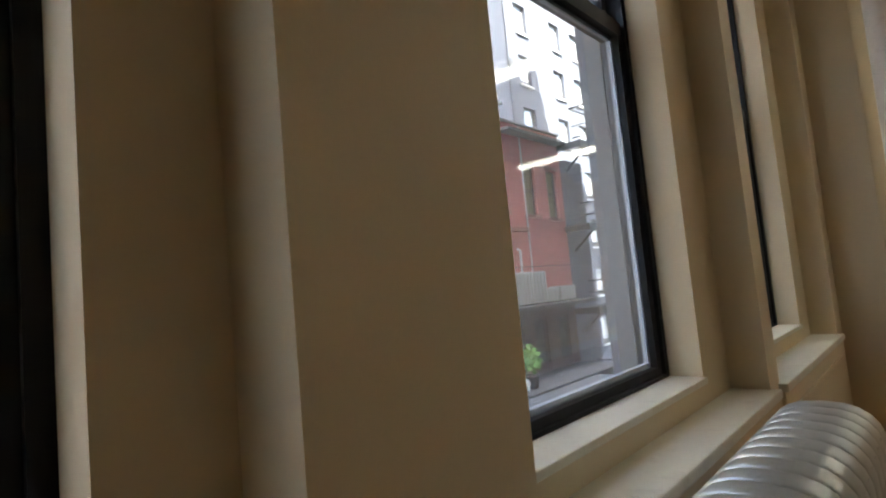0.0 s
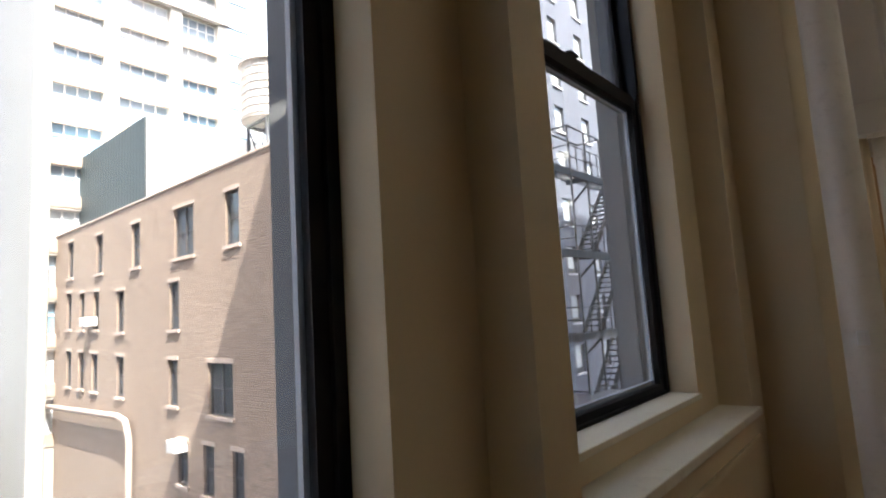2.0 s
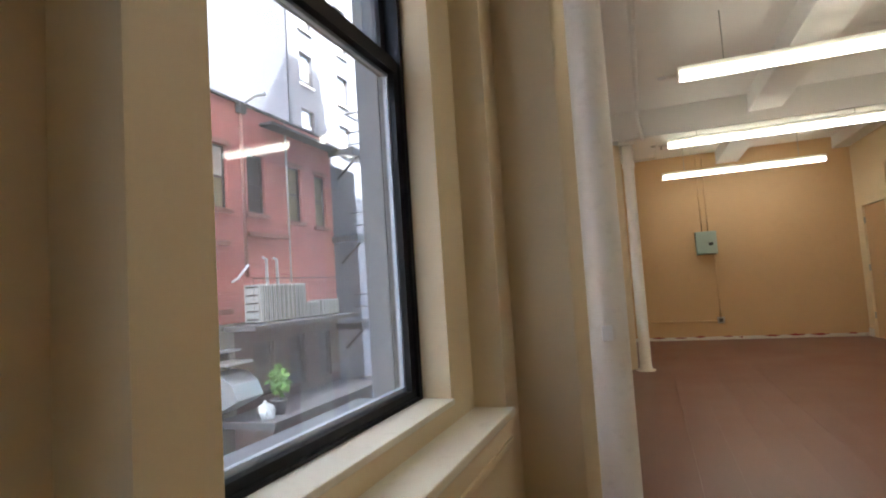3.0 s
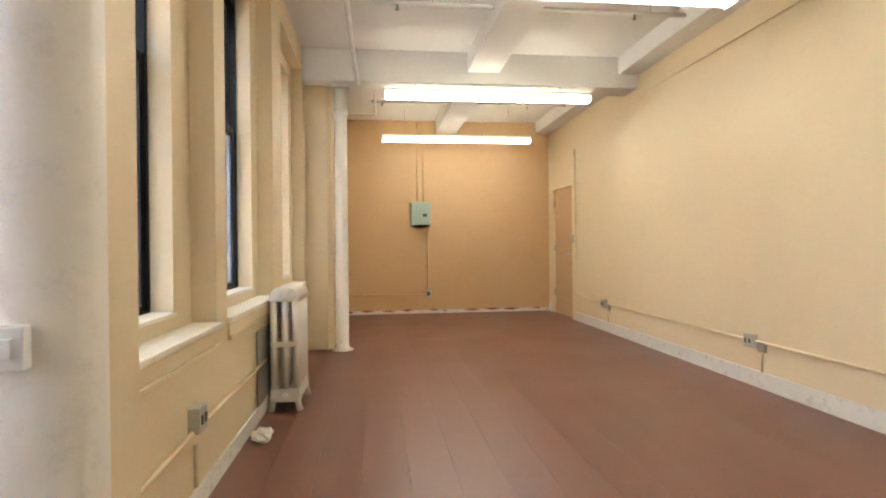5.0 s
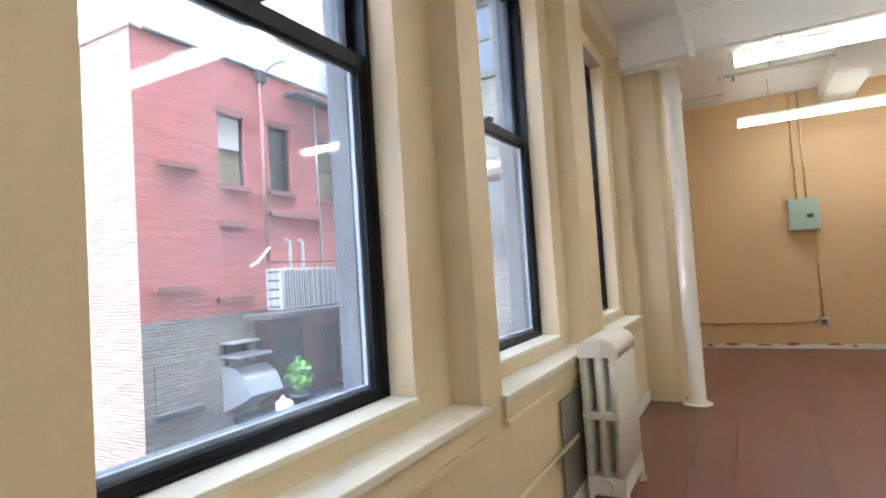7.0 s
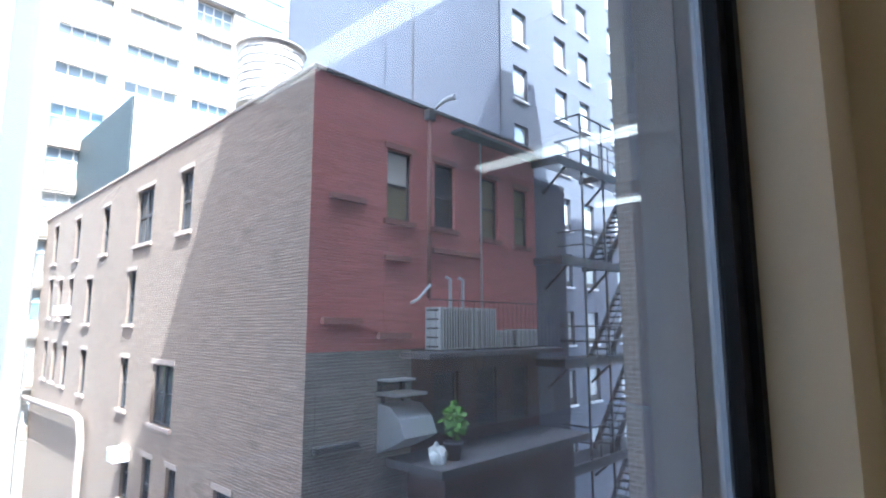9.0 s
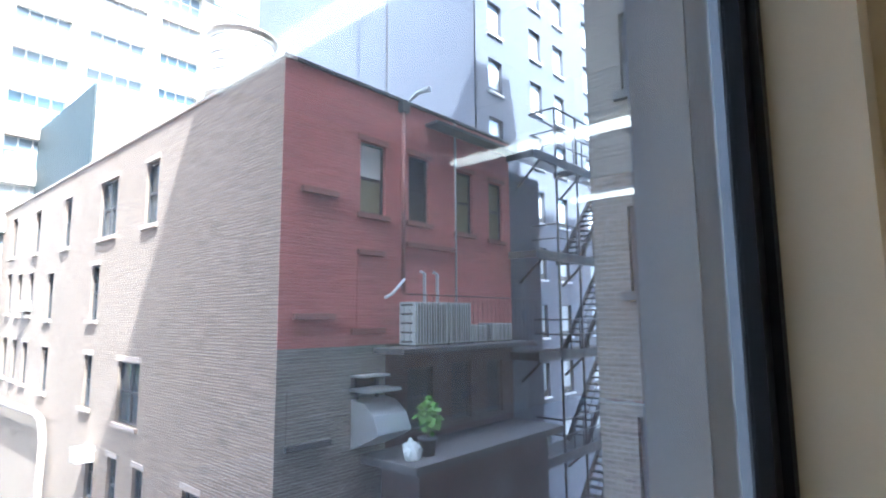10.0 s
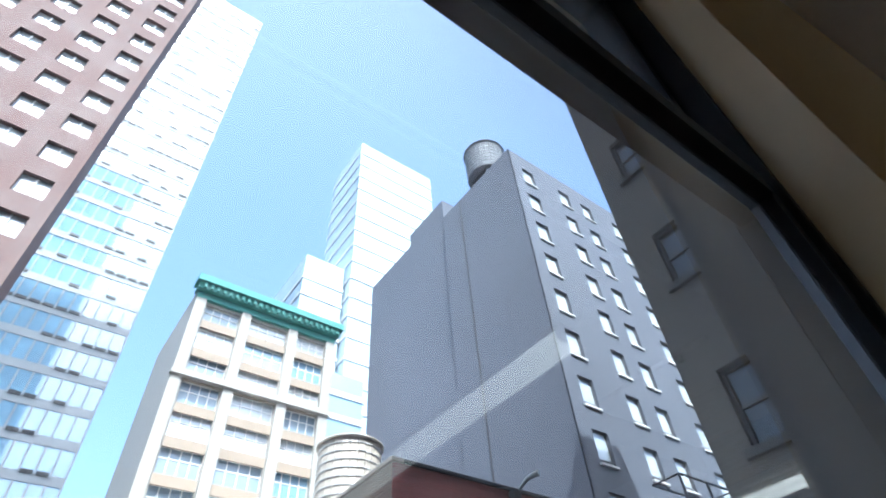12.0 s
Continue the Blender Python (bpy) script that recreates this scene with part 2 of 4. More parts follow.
# ---- room ----
X_IN, X_OUT, X_STEP = 0.22, -0.17, 0.10          # inner wall face, outer face, step in the reveal
X_R, Y_F, Y_B, Z_C = 4.02, 13.3, -2.2, 3.3
WINDOWS = [(-0.07, 1.05), (1.64, 2.67), (3.13, 4.22), (5.41, 6.42), (6.93, 8.0), (8.68, 9.74)]
W_Z0, W_Z1, W_MID, SILL_Z = 0.86, 2.95, 2.01, 0.78
COLUMNS = [4.60, 10.07]

structure("floor", B((X_OUT, X_R + 0.2, Y_B, Y_F + 0.2, -0.3, -0.008)), FLOOR, "brown stained plank floor", "floor")
structure("ceiling", B((X_OUT, X_R + 0.2, Y_B, Y_F + 0.2, Z_C, Z_C + 0.3)), WHITE, "white painted plaster ceiling", "ceiling")
structure("wall_right", B((X_R, X_R + 0.2, Y_B, 12.05, 0, Z_C), (X_R, X_R + 0.2, 13.07, Y_F, 0, Z_C), (X_R, X_R + 0.2, 12.05, 13.07, 2.13, Z_C)), CREAM, "cream painted plaster wall", "wall")
structure("wall_far", B((X_OUT, X_R + 0.2, Y_F, Y_F + 0.2, 0, Z_C)), TAN, "tan painted end wall", "wall")
structure("wall_back", B((X_OUT, X_R + 0.2, Y_B - 0.2, Y_B, 0, Z_C)), CREAM, "cream painted plaster wall", "wall")

# window wall: spandrel, head and piers, with a stepped reveal at each opening
R_NEAR = 0.08                                     # widening of the inner reveal at its two ends
R_FAR = [0.14, 0.25, 0.24, 0.24, 0.2, 0.2]
bm = bmesh.new()
edges = [Y_B] + [e for w in WINDOWS for e in w] + [Y_F]
for k, (a, b) in enumerate(zip(edges[::2], edges[1::2])):
    box(bm, X_OUT, X_STEP, a, b, 0, Z_C)
    box(bm, X_STEP, X_IN, a + (R_FAR[k - 1] if a > Y_B else 0), b - (R_NEAR if b < Y_F else 0), 0, Z_C)
for (a, b), far in zip(WINDOWS, R_FAR):
    box(bm, X_OUT, X_STEP, a, b, 0, W_Z0 - 0.02)
    box(bm, X_STEP, X_IN, a - R_NEAR, b + far, 0, SILL_Z - 0.03)
    box(bm, X_OUT, X_STEP, a, b, W_Z1, Z_C)
    box(bm, X_STEP, X_IN, a - R_NEAR, b + far, W_Z1 + 0.12, Z_C)
structure("wall_window_side", bm, CREAM, "cream painted wall with deep stepped window reveals", "wall")
for i, c in enumerate(COLUMNS):
    bm = bmesh.new()
    outline = ((X_IN - 0.01, c + 0.05), (0.46, c + 0.05), (0.515, c + 0.105), (0.515, c + 0.43), (X_IN - 0.01, c + 0.43))
    low, high = ([bm.verts.new((px, py, pz)) for px, py in outline] for pz in (0, Z_C))
    for k in range(5):
        bm.faces.new((low[k], low[(k + 1) % 5], high[(k + 1) % 5], high[k]))
    bm.faces.new(low[::-1])
    bm.faces.new(high)
    structure("pilaster_%d" % (i + 1), bm, CREAM, "cream painted wall pilaster behind a column", "pilaster")

# beams
for i, c in enumerate(COLUMNS):
    structure("beam_%d" % (i + 1), B((X_IN, X_R, c - 0.16, c + 0.19, 2.95, Z_C + 0.01), bevel=0.01), WHITE, "white boxed ceiling beam across the room", "beam")
for i, (a, b) in enumerate(((Y_B, 4.44), (4.79, 9.91), (10.26, Y_F))):
    structure("joist_%d" % (i + 1), B((2.03, 2.38, a, b, 3.08, Z_C + 0.01), bevel=0.01), WHITE, "white boxed ceiling joist along the room", "beam")
    structure("edge_beam_%d" % (i + 1), B((3.78, X_R + 0.003, a, b, 3.1, Z_C + 0.01), bevel=0.01), WHITE, "white boxed beam along the wall", "beam")


def column(cx, cy):
    e = empty("column", "white painted cast iron column on a round base", "column", "columns along the windows", at=(cx, cy, 0))
    shaft = bmesh.new()
    lathe(shaft, 0, 0, [(0.085, 0.0), (0.085, 0.03), (0.07, 0.05), (0.066, 2.6), (0.078, 2.62), (0.078, 2.67), (0.066, 2.69), (0.066, 2.95)])
    part("shaft", shaft, WHITE_GLOSS, e)
    plate = bmesh.new()
    lathe(plate, 0, 0, [(0.12, 0.0), (0.12, 0.012), (0.1, 0.02)])
    part("base_plate", plate, WHITE_GLOSS, e)
    part("cap", B((-0.1, 0.1, -0.1, 0.1, 2.9, 2.95), bevel=0.008), WHITE_GLOSS, e)
    return e


column(0.59, COLUMNS[0] - 0.03)
column(0.62, COLUMNS[1])


def window(i, a, b, far):
    """Black double-hung window; lower and upper sash, stool, stone reveal outside."""
    e = empty("window_%d" % i, "black metal double-hung window with a cream sill", "window", kind="structure", at=(0, a, 0))
    w = b - a
    f = 0.026
    part("frame", B((-0.09, 0.0, 0, f, W_Z0, W_Z1), (-0.09, 0.0, w - f, w, W_Z0, W_Z1), (-0.09, 0.0, f, w - f, W_Z1 - 0.06, W_Z1), (-0.09, 0.0, f, w - f, W_Z0, W_Z0 + 0.01)), BLACK, e)
    s = 0.034
    lo = part("sash", B((-0.045, -0.012, f, f + s, W_Z0 + 0.01, W_MID), (-0.045, -0.012, w - f - s, w - f, W_Z0 + 0.01, W_MID), (-0.045, -0.012, f + s, w - f - s, W_Z0 + 0.01, W_Z0 + 0.034), (-0.045, -0.008, f + s, w - f - s, W_MID - 0.05, W_MID)), BLACK, e)
    part("pane", B((-0.032, -0.028, f + s - 0.005, w - f - s + 0.005, W_Z0 + 0.03, W_MID - 0.045)), GLASS, lo).visible_shadow = False
    part("glazing_bead", B((-0.05, -0.036, f + s, f + s + 0.012, W_Z0 + 0.034, W_MID - 0.05), (-0.05, -0.036, w - f - s - 0.012, w - f - s, W_Z0 + 0.034, W_MID - 0.05), (-0.05, -0.036, f + s + 0.012, w - f - s - 0.012, W_Z0 + 0.034, W_Z0 + 0.05), (-0.05, -0.036, f + s + 0.012, w - f - s - 0.012, W_MID - 0.062, W_MID - 0.05)), GREY_SEAL, lo)
    up = part("sash", B((-0.085, -0.052, f, f + s, W_MID - 0.04, W_Z1 - 0.06), (-0.085, -0.052, w - f - s, w - f, W_MID - 0.04, W_Z1 - 0.06), (-0.085, -0.052, f + s, w - f - s, W_MID - 0.04, W_MID + 0.005), (-0.085, -0.052, f + s, w - f - s, W_Z1 - 0.105, W_Z1 - 0.06)), BLACK, e)
    part("pane", B((-0.072, -0.068, f + s - 0.005, w - f - s + 0.005, W_MID, W_Z1 - 0.1)), GLASS, up).visible_shadow = False
    part("latch", B((-0.03, -0.012, w / 2 - 0.03, w / 2 + 0.03, W_MID, W_MID + 0.018), (-0.03, -0.012, w / 2 - 0.008, w / 2 + 0.05, W_MID + 0.018, W_MID + 0.03), bevel=0.003), BLACK, e)
    part("window_stool", B((0.0, X_STEP + 0.012, -0.005, w + 0.005, W_Z0 - 0.02, W_Z0), bevel=0.004), SILL, e)
    part("window_sill", B((X_STEP, X_IN + 0.03, -R_NEAR - 0.02, w + far + 0.02, SILL_Z - 0.03, SILL_Z), bevel=0.006), SILL, e)
    part("apron", B((X_IN, X_IN + 0.014, -R_NEAR, w + far, SILL_Z - 0.10, SILL_Z - 0.03), (X_IN, X_IN + 0.022, -R_NEAR, w + far, SILL_Z - 0.125, SILL_Z - 0.10), bevel=0.004), CREAM, e)
    part("reveal", B((X_OUT - 0.004, -0.09, -0.004, 0.03, W_Z0 - 0.1, W_Z1), (X_OUT - 0.004, -0.09, w - 0.03, w + 0.004, W_Z0 - 0.1, W_Z1), (X_OUT - 0.004, -0.09, 0.03, w - 0.03, W_Z1 - 0.04, W_Z1 + 0.004), (X_OUT - 0.06, -0.09, 0.03, w - 0.03, W_Z0 - 0.1, W_Z0 + 0.005)), STONE, e, "grey stone outer reveal")
    return e


for i, (a, b) in enumerate(WINDOWS):
    window(i + 1, a, b, R_FAR[i])

# door in the right wall
d = empty("door_1", "closed tan painted flush door in a cream frame", "door", kind="structure", at=(X_R, 12.05, 0))
leaf = part("leaf", B((0.02, 0.06, 0.06, 0.96, 0.01, 2.08), bevel=0.003), DOOR, d)
part("frame", B((-0.012, 0.1, 0, 0.06, 0, 2.13), (-0.012, 0.1, 0.96, 1.02, 0, 2.13), (-0.012, 0.1, 0.06, 0.96, 2.08, 2.13), bevel=0.003), CREAM, d)
bm = bmesh.new()
tube(bm, [(0.02, 0.13, 1.0), (-0.03, 0.13, 1.0), (-0.035, 0.25, 1.0)], 0.01)
part("handle", bm, STEEL, leaf, "steel lever handle")
part("closer_box", B((-0.05, 0.0, -0.06, 0.0, 1.17, 1.3), bevel=0.006), STEEL, d, "small steel lock box beside the frame")
for z in (0.3, 1.05, 1.8):
    part("hinge", B((-0.005, 0.02, 0.955, 0.972, z, z + 0.1)), STEEL, d)


def fluorescent(y):
    e = empty("ceiling_light", "long fluorescent wraparound light hung under the ceiling", "ceiling light", "ceiling lights", at=(1.1, y, 0))
    L = 2.35
    bm = bmesh.new()
    prof = [(-0.08, 2.83), (-0.073, 2.795), (-0.04, 2.78), (0.04, 2.78), (0.073, 2.795), (0.08, 2.83)]
    a = [bm.verts.new((0.015, p, z)) for p, z in prof]
    b = [bm.verts.new((L - 0.015, p, z)) for p, z in prof]
    for k in range(5):
        bm.faces.new((a[k], a[k + 1], b[k + 1], b[k])).smooth = True
    bm.faces.new((a[0], b[0], b[5], a[5]))
    part("diffuser", bm, TUBE, e)
    part("housing", B((0, L, -0.06, 0.06, 2.834, 2.88), bevel=0.005), WHITE_GLOSS, e)
    for x in (0.0, L - 0.015):
        part("end_cap", B((x, x + 0.015, -0.083, 0.083, 2.775, 2.834), bevel=0.004), WHITE_GLOSS, e)
    for x in (0.35, L - 0.35):
        bm = bmesh.new()
        tube(bm, [(x, 0, 2.87), (x, 0, Z_C)], 0.004, 6)
        part("hanger_rod", bm, STEEL, e)


for y in (4.4, 7.35, 9.95, 12.45):
    fluorescent(y)


# ---- things in the room ----
def radiator(x0, y0, n, mat, label, top=0.87):
    """Cast-iron column radiator; sections one behind another along the wall."""
    e = empty("radiator", label, "radiator", at=(x0, y0, 0))
    W, P = 0.22, 0.062

    def section(feet, cap):
        bm = bmesh.new()
        for x in (0.035, W / 2, W - 0.035):
            tube(bm, [(x, 0, 0.12), (x, 0, top - 0.05)], [0.026, 0.026], 10)
        for z, h in ((0.115, 0.05), (0.47, 0.022)):
            box(bm, 0.008, W - 0.008, -0.027, 0.027, z - h, z + h, bevel=0.014)
        dome = [(W / 2 + (W / 2 - 0.004) * math.copysign(abs(math.cos(t)) ** 0.75, math.cos(t)), top - 0.1 + 0.1 * abs(math.sin(t)) ** 0.75) for t in [math.pi * k / 12 for k in range(13)]]
        rings = [[bm.verts.new((W / 2 + (x - W / 2) * f, y, top - 0.1 + (z - top + 0.1) * f)) for x, z in dome] for y, f in ((-0.031, 0.965), (-0.022, 1.0), (0.022, 1.0), (0.031, 0.965))]
        for a, b in zip(rings, rings[1:]):
            for k in range(13):
                bm.faces.new((a[k], a[(k + 1) % 13], b[(k + 1) % 13], b[k])).smooth = True
        bm.faces.new(rings[0])
        bm.faces.new(rings[-1][::-1])
        if feet:
            for x, s in ((0.03, -1), (W - 0.03, 1)):
                tube(bm, [(x, 0, 0.1), (x + s * 0.008, 0, 0.05), (x + s * 0.022, 0, 0.0)], [0.028, 0.02, 0.026], 8)
        return bm

    first = part("section", section(True, True), mat, e)
    mid = part("section", section(False, False), mat, e)
    mid.location = (0, P, 0)
    for k in range(2, n - 1):
        ob = new("section", mid.data)
        ob.parent, ob.location = e, (0, k * P, 0)
    last = new("section", first.data)
    last.parent, last.location = e, (0, (n - 1) * P, 0)
    for z in (0.115, top - 0.045):
        bm = bmesh.new()
        tube(bm, [(W / 2, -0.045, z), (W / 2, -0.02, z)], [0.03, 0.038], 8)
        part("plug", bm, mat, e)
    return e


radiator(0.255, 7.79, 8, WHITE_GLOSS, "white painted cast iron radiator beside the window sill")
radiator(0.27, 10.62, 8, WHITE_GLOSS, "white painted cast iron radiator behind the column")
radiator(0.34, 1.62, 12, SILVER, "silver painted cast iron radiator under the window", 0.88)


def pipe(name, points, r, mat, label, category="pipe"):
    bm = bmesh.new()
    tube(bm, points, r, 8)
    return tagged(part(name, bm, mat), label, category)


def socket_box(x, y, z, face, label):
    """Surface box with two sockets; face: +1 towards +x, -1 towards -x, 0 towards -y."""
    e = empty("outlet_box", label, "outlet", "outlet boxes on the walls", at=(x, y, z))
    if face:
        f = face
        part("box", B((min(0, 0.05 * f), max(0, 0.05 * f), -0.055, 0.055, -0.055, 0.055), bevel=0.006), OUTLET, e)
        for dy in (-0.024, 0.024):
            part("socket", B((min(0.051 * f, 0.056 * f), max(0.051 * f, 0.056 * f), dy - 0.012, dy + 0.012, -0.02, 0.02), bevel=0.002), SOCKET, e, "brown socket face")
    else:
        part("box", B((-0.055, 0.055, -0.05, 0, -0.055, 0.055), bevel=0.006), OUTLET, e)
        part("socket", B((-0.03, 0.03, -0.056, -0.051, -0.03, 0.03), bevel=0.002), SOCKET, e, "brown socket face")
    return e


xl = X_IN + 0.02
pipe("conduit", [(xl, 5.05, 0.33), (xl, 6.2, 0.37), (xl, 7.75, 0.37)], 0.011, CREAM, "cream painted conduit along the wall under the windows", "conduit")
pipe("conduit", [(xl, 6.26, 0.31), (xl, 6.26, 0.13)], 0.011, CREAM, "cream painted conduit drop below the outlet", "conduit")
pipe("conduit", [(xl, 3.0, 0.36), (xl, 4.62, 0.36)], 0.011, CREAM, "cream painted conduit along the wall under the window", "conduit")
socket_box(X_IN, 6.27, 0.42, 1, "steel double outlet box on the wall under the window")
xr = X_R - 0.016
pipe("conduit", [(xr, Y_B, 0.365), (xr, 11.45, 0.365), (xr, 11.95, 0.45), (xr, 11.97, 2.6)], 0.011, CREAM, "cream painted conduit along the long wall", "conduit")
pipe("conduit", [(xr, 3.5, 2.86), (xr, 9.7, 2.86), (xr, 9.82, 2.8), (xr, 10.4, 2.8)], 0.006, CREAM, "thin cream conduit below the ceiling beam", "conduit")
for y in (7.95, 10.87, 4.6):
    socket_box(X_R, y, 0.365, -1, "steel double outlet box on the long wall")
    pipe("conduit", [(xr, y + 0.12 * (-1), 0.36), (xr, y - 0.12, 0.13)], 0.008, CREAM, "short cream conduit down to the baseboard", "conduit")
    tagged(part("junction_plate", B((X_R - 0.03, X_R, y - 0.16, y - 0.08, 0.29, 0.37), bevel=0.004), STEEL), "small steel junction plate beside the outlet box", "junction box")

# electrical panel on the end wall
e = empty("electrical_panel", "grey-green metal electrical panel on the end wall", "electrical panel", at=(1.58, Y_F, 1.5))
part("body", B((0, 0.335, -0.13, 0, 0, 0.4), bevel=0.008), PANEL_GREEN, e)
pd = part("door", B((0.012, 0.323, -0.142, -0.131, 0.012, 0.388), bevel=0.004), PANEL_GREEN, e)
part("label_plate", B((0.2, 0.27, -0.146, -0.143, 0.15, 0.2)), DARK, pd, "small dark plate")
part("latch", B((0.29, 0.315, -0.155, -0.143, 0.19, 0.25), bevel=0.003), STEEL, pd)
for x in (1.70, 1.80):
    pipe("conduit", [(x, Y_F - 0.02, 1.902), (x, Y_F - 0.02, Z_C - 0.01)], 0.013, TAN, "tan painted conduit above the electrical panel", "conduit")
pipe("conduit", [(1.87, Y_F - 0.02, 1.5), (1.87, Y_F - 0.02, 0.4)], 0.011, TAN, "tan painted conduit below the electrical panel", "conduit")
pipe("conduit", [(0.45, Y_F - 0.02, 0.33), (1.82, Y_F - 0.02, 0.33)], 0.011, TAN, "tan painted conduit low on the end wall", "conduit")
socket_box(1.87, Y_F, 0.34, 0, "steel outlet box low on the end wall")

# sheet behind the radiator
tagged(part("heat_shield", B((X_IN + 0.013, X_IN + 0.017, 7.5, 8.4, 0.11, 0.6)), STEEL), "dull grey metal sheet on the wall behind the radiator", "heat shield")

# small switch on the column
e = empty("light_switch", "small white plastic switch box on the iron column", "switch", at=(0.59, 4.502, 1.03))
part("plate", B((-0.018, 0.018, -0.012, 0.01, -0.026, 0.026), bevel=0.003), WHITE_WALL_PLASTIC, e)
part("rocker", B((-0.007, 0.007, -0.018, -0.012, -0.012, 0.012), bevel=0.002), WHITE_WALL_PLASTIC, e)

# sprinkler pipes
def sprinkler(y, x0, x1, heads):
    e = empty("sprinkler_pipe", "white painted sprinkler pipe under the ceiling", "sprinkler pipe", "sprinkler pipes", at=(0, y, 0))
    bm = bmesh.new()
    tube(bm, [(x0, 0, 3.2), (x1, 0, 3.2)], 0.018, 10)
    part("pipe", bm, WHITE, e)
    for hx in heads:
        bm = bmesh.new()
        tube(bm, [(hx, 0, 3.2), (hx, 0, 3.15), (hx, 0, 3.149), (hx, 0, 3.135)], [0.012, 0.012, 0.022, 0.006], 8)
        part("sprinkler_head", bm, STEEL, e, "small metal sprinkler head")
    for hx in (x0 + 0.5, x1 - 0.5):
        bm = bmesh.new()
        tube(bm, [(hx, 0, 3.2), (hx, 0, Z_C)], 0.005, 6)
        part("hanger", bm, STEEL, e)


sprinkler(8.5, 1.0, 3.95, (1.2, 3.3))
sprinkler(11.7, 0.95, 3.9, (1.1, 3.2))
sprinkler(3.2, 1.0, 3.95, (1.2, 3.3))
pipe("riser_pipe", [(0.78, 4.85, 3.14), (0.78, 9.75, 3.14), (0.8, 9.86, 3.05), (0.82, 9.88, 2.9)], 0.026, WHITE, "white painted pipe along the ceiling beside the windows")
pipe("riser_pipe", [(0.7, 10.3, 3.0), (1.0, 10.32, 3.0), (1.0, 11.65, 3.0), (0.5, 11.68, 3.0)], 0.016, WHITE, "white painted pipe loop behind the beam")

# baseboards
structure("baseboard_right", B((X_R - 0.016, X_R, Y_B, 12.03, 0, 0.13), (X_R - 0.016, X_R, 13.09, Y_F, 0, 0.13), bevel=0.003), BASEBOARD, "worn white painted baseboard", "baseboard")
structure("baseboard_window_side", B((X_IN, X_IN + 0.012, Y_B, 4.64, 0, 0.1), (X_IN, X_IN + 0.012, 5.04, 10.11, 0, 0.1), bevel=0.003), BASEBOARD, "worn white painted baseboard", "baseboard")
structure("baseboard_far", B((0.3, X_R - 0.02, Y_F - 0.01, Y_F, 0, 0.055)), BASEBOARD, "white plaster strip where a baseboard was removed", "baseboard")
rng = random.Random(4)
bm = bmesh.new()
x = 0.5
while x < 3.9:
    w = rng.uniform(0.05, 0.3)
    z = rng.uniform(0.035, 0.055)
    vs = [bm.verts.new((x + w * k / 8, Y_F - 0.014, z + (0.006 + rng.uniform(0.0, 0.016)) * (1 if up else -1) * math.sin(math.pi * (k + 0.3) / 8.6))) for up in (0, 1) for k in (range(9) if not up else range(8, -1, -1))]
    f = bm.faces.new(vs)
    r = bmesh.ops.extrude_face_region(bm, geom=[f])
    bmesh.ops.translate(bm, verts=[v for v in r["geom"] if isinstance(v, bmesh.types.BMVert)], vec=(0, 0.005, 0))
    x += w + rng.uniform(0.02, 0.35)
tagged(part("paint_remains", bm, RED_PAINT), "patches of dried red paint along the wall foot", "paint", kind="stuff")

# crumpled paper by the wall
bm = bmesh.new()
bmesh.ops.create_icosphere(bm, subdivisions=3, radius=0.06)
for v in bm.verts:
    n_ = noise.noise(v.co * 28) * 0.03 + noise.noise(v.co * 60) * 0.012
    v.co += v.co.normalized() * n_
    v.co.z = max(v.co.z * 0.65, -0.034)
    v.co.y *= 1.3
ob = tagged(part("paper", bm, PAPER), "crumpled white paper on the floor by the wall", "paper")
ob.location = (0.33, 7.2, 0.034)

# ---- outside: materials ----
RED = brick_material("red_painted_brick", (0.46, 0.165, 0.15), (0.42, 0.145, 0.13), (0.36, 0.125, 0.115), "Y", 0.6, (0.36, 0.115, 0.105), 0.5, 0.15)
GREY_BRICK = brick_material("weathered_grey_brick", (0.21, 0.20, 0.18), (0.15, 0.14, 0.13), (0.30, 0.29, 0.27), "Y", 0.7, (0.10, 0.10, 0.10), 0.5, 0.2)
BROWN = brick_material("tan_painted_brick", (0.40, 0.29, 0.21), (0.33, 0.235, 0.175), (0.19, 0.14, 0.105), "X", 0.8, (0.30, 0.22, 0.165), 0.5, 0.2, 0.018, (0.6, 1.22))
WING = brick_material("grey_tan_brick", (0.17, 0.15, 0.12), (0.115, 0.10, 0.085), (0.22, 0.205, 0.18), "X", 0.7, (0.14, 0.13, 0.12), 0.5, 0.2)
TOWER_BRICK = brick_material("red_brown_brick", (0.17, 0.10, 0.085), (0.14, 0.085, 0.075), (0.16, 0.10, 0.09), "Y", 0.2)
GREY_STUCCO = material("dark_grey_stucco", (0.115, 0.122, 0.15), 0.85, vary=0.18, scale=0.12, grain=2, bump=0, dirt=(0.085, 0.09, 0.11), dirt_amount=0.5)
PALE = material("pale_limestone", (0.34, 0.315, 0.28), 0.8, vary=0.1, scale=0.3, grain=3)
SPANDREL = material("buff_brick_spandrel", (0.30, 0.235, 0.18), 0.85, vary=0.1, scale=0.4, grain=6)
SIDE = material("plain_side_stucco", (0.27, 0.255, 0.24), 0.9, vary=0.12, scale=0.2, grain=2, dirt=(0.2, 0.19, 0.18), dirt_amount=0.5)
COPPER = material("green_copper_cornice", (0.07, 0.23, 0.20), 0.7, vary=0.15, scale=0.6, grain=6)
IRON = material("black_iron", (0.025, 0.025, 0.03), 0.6, vary=0.2, scale=5)
ROOFING = material("dark_roofing", (0.06, 0.055, 0.055), 0.9, vary=0.2, scale=1)
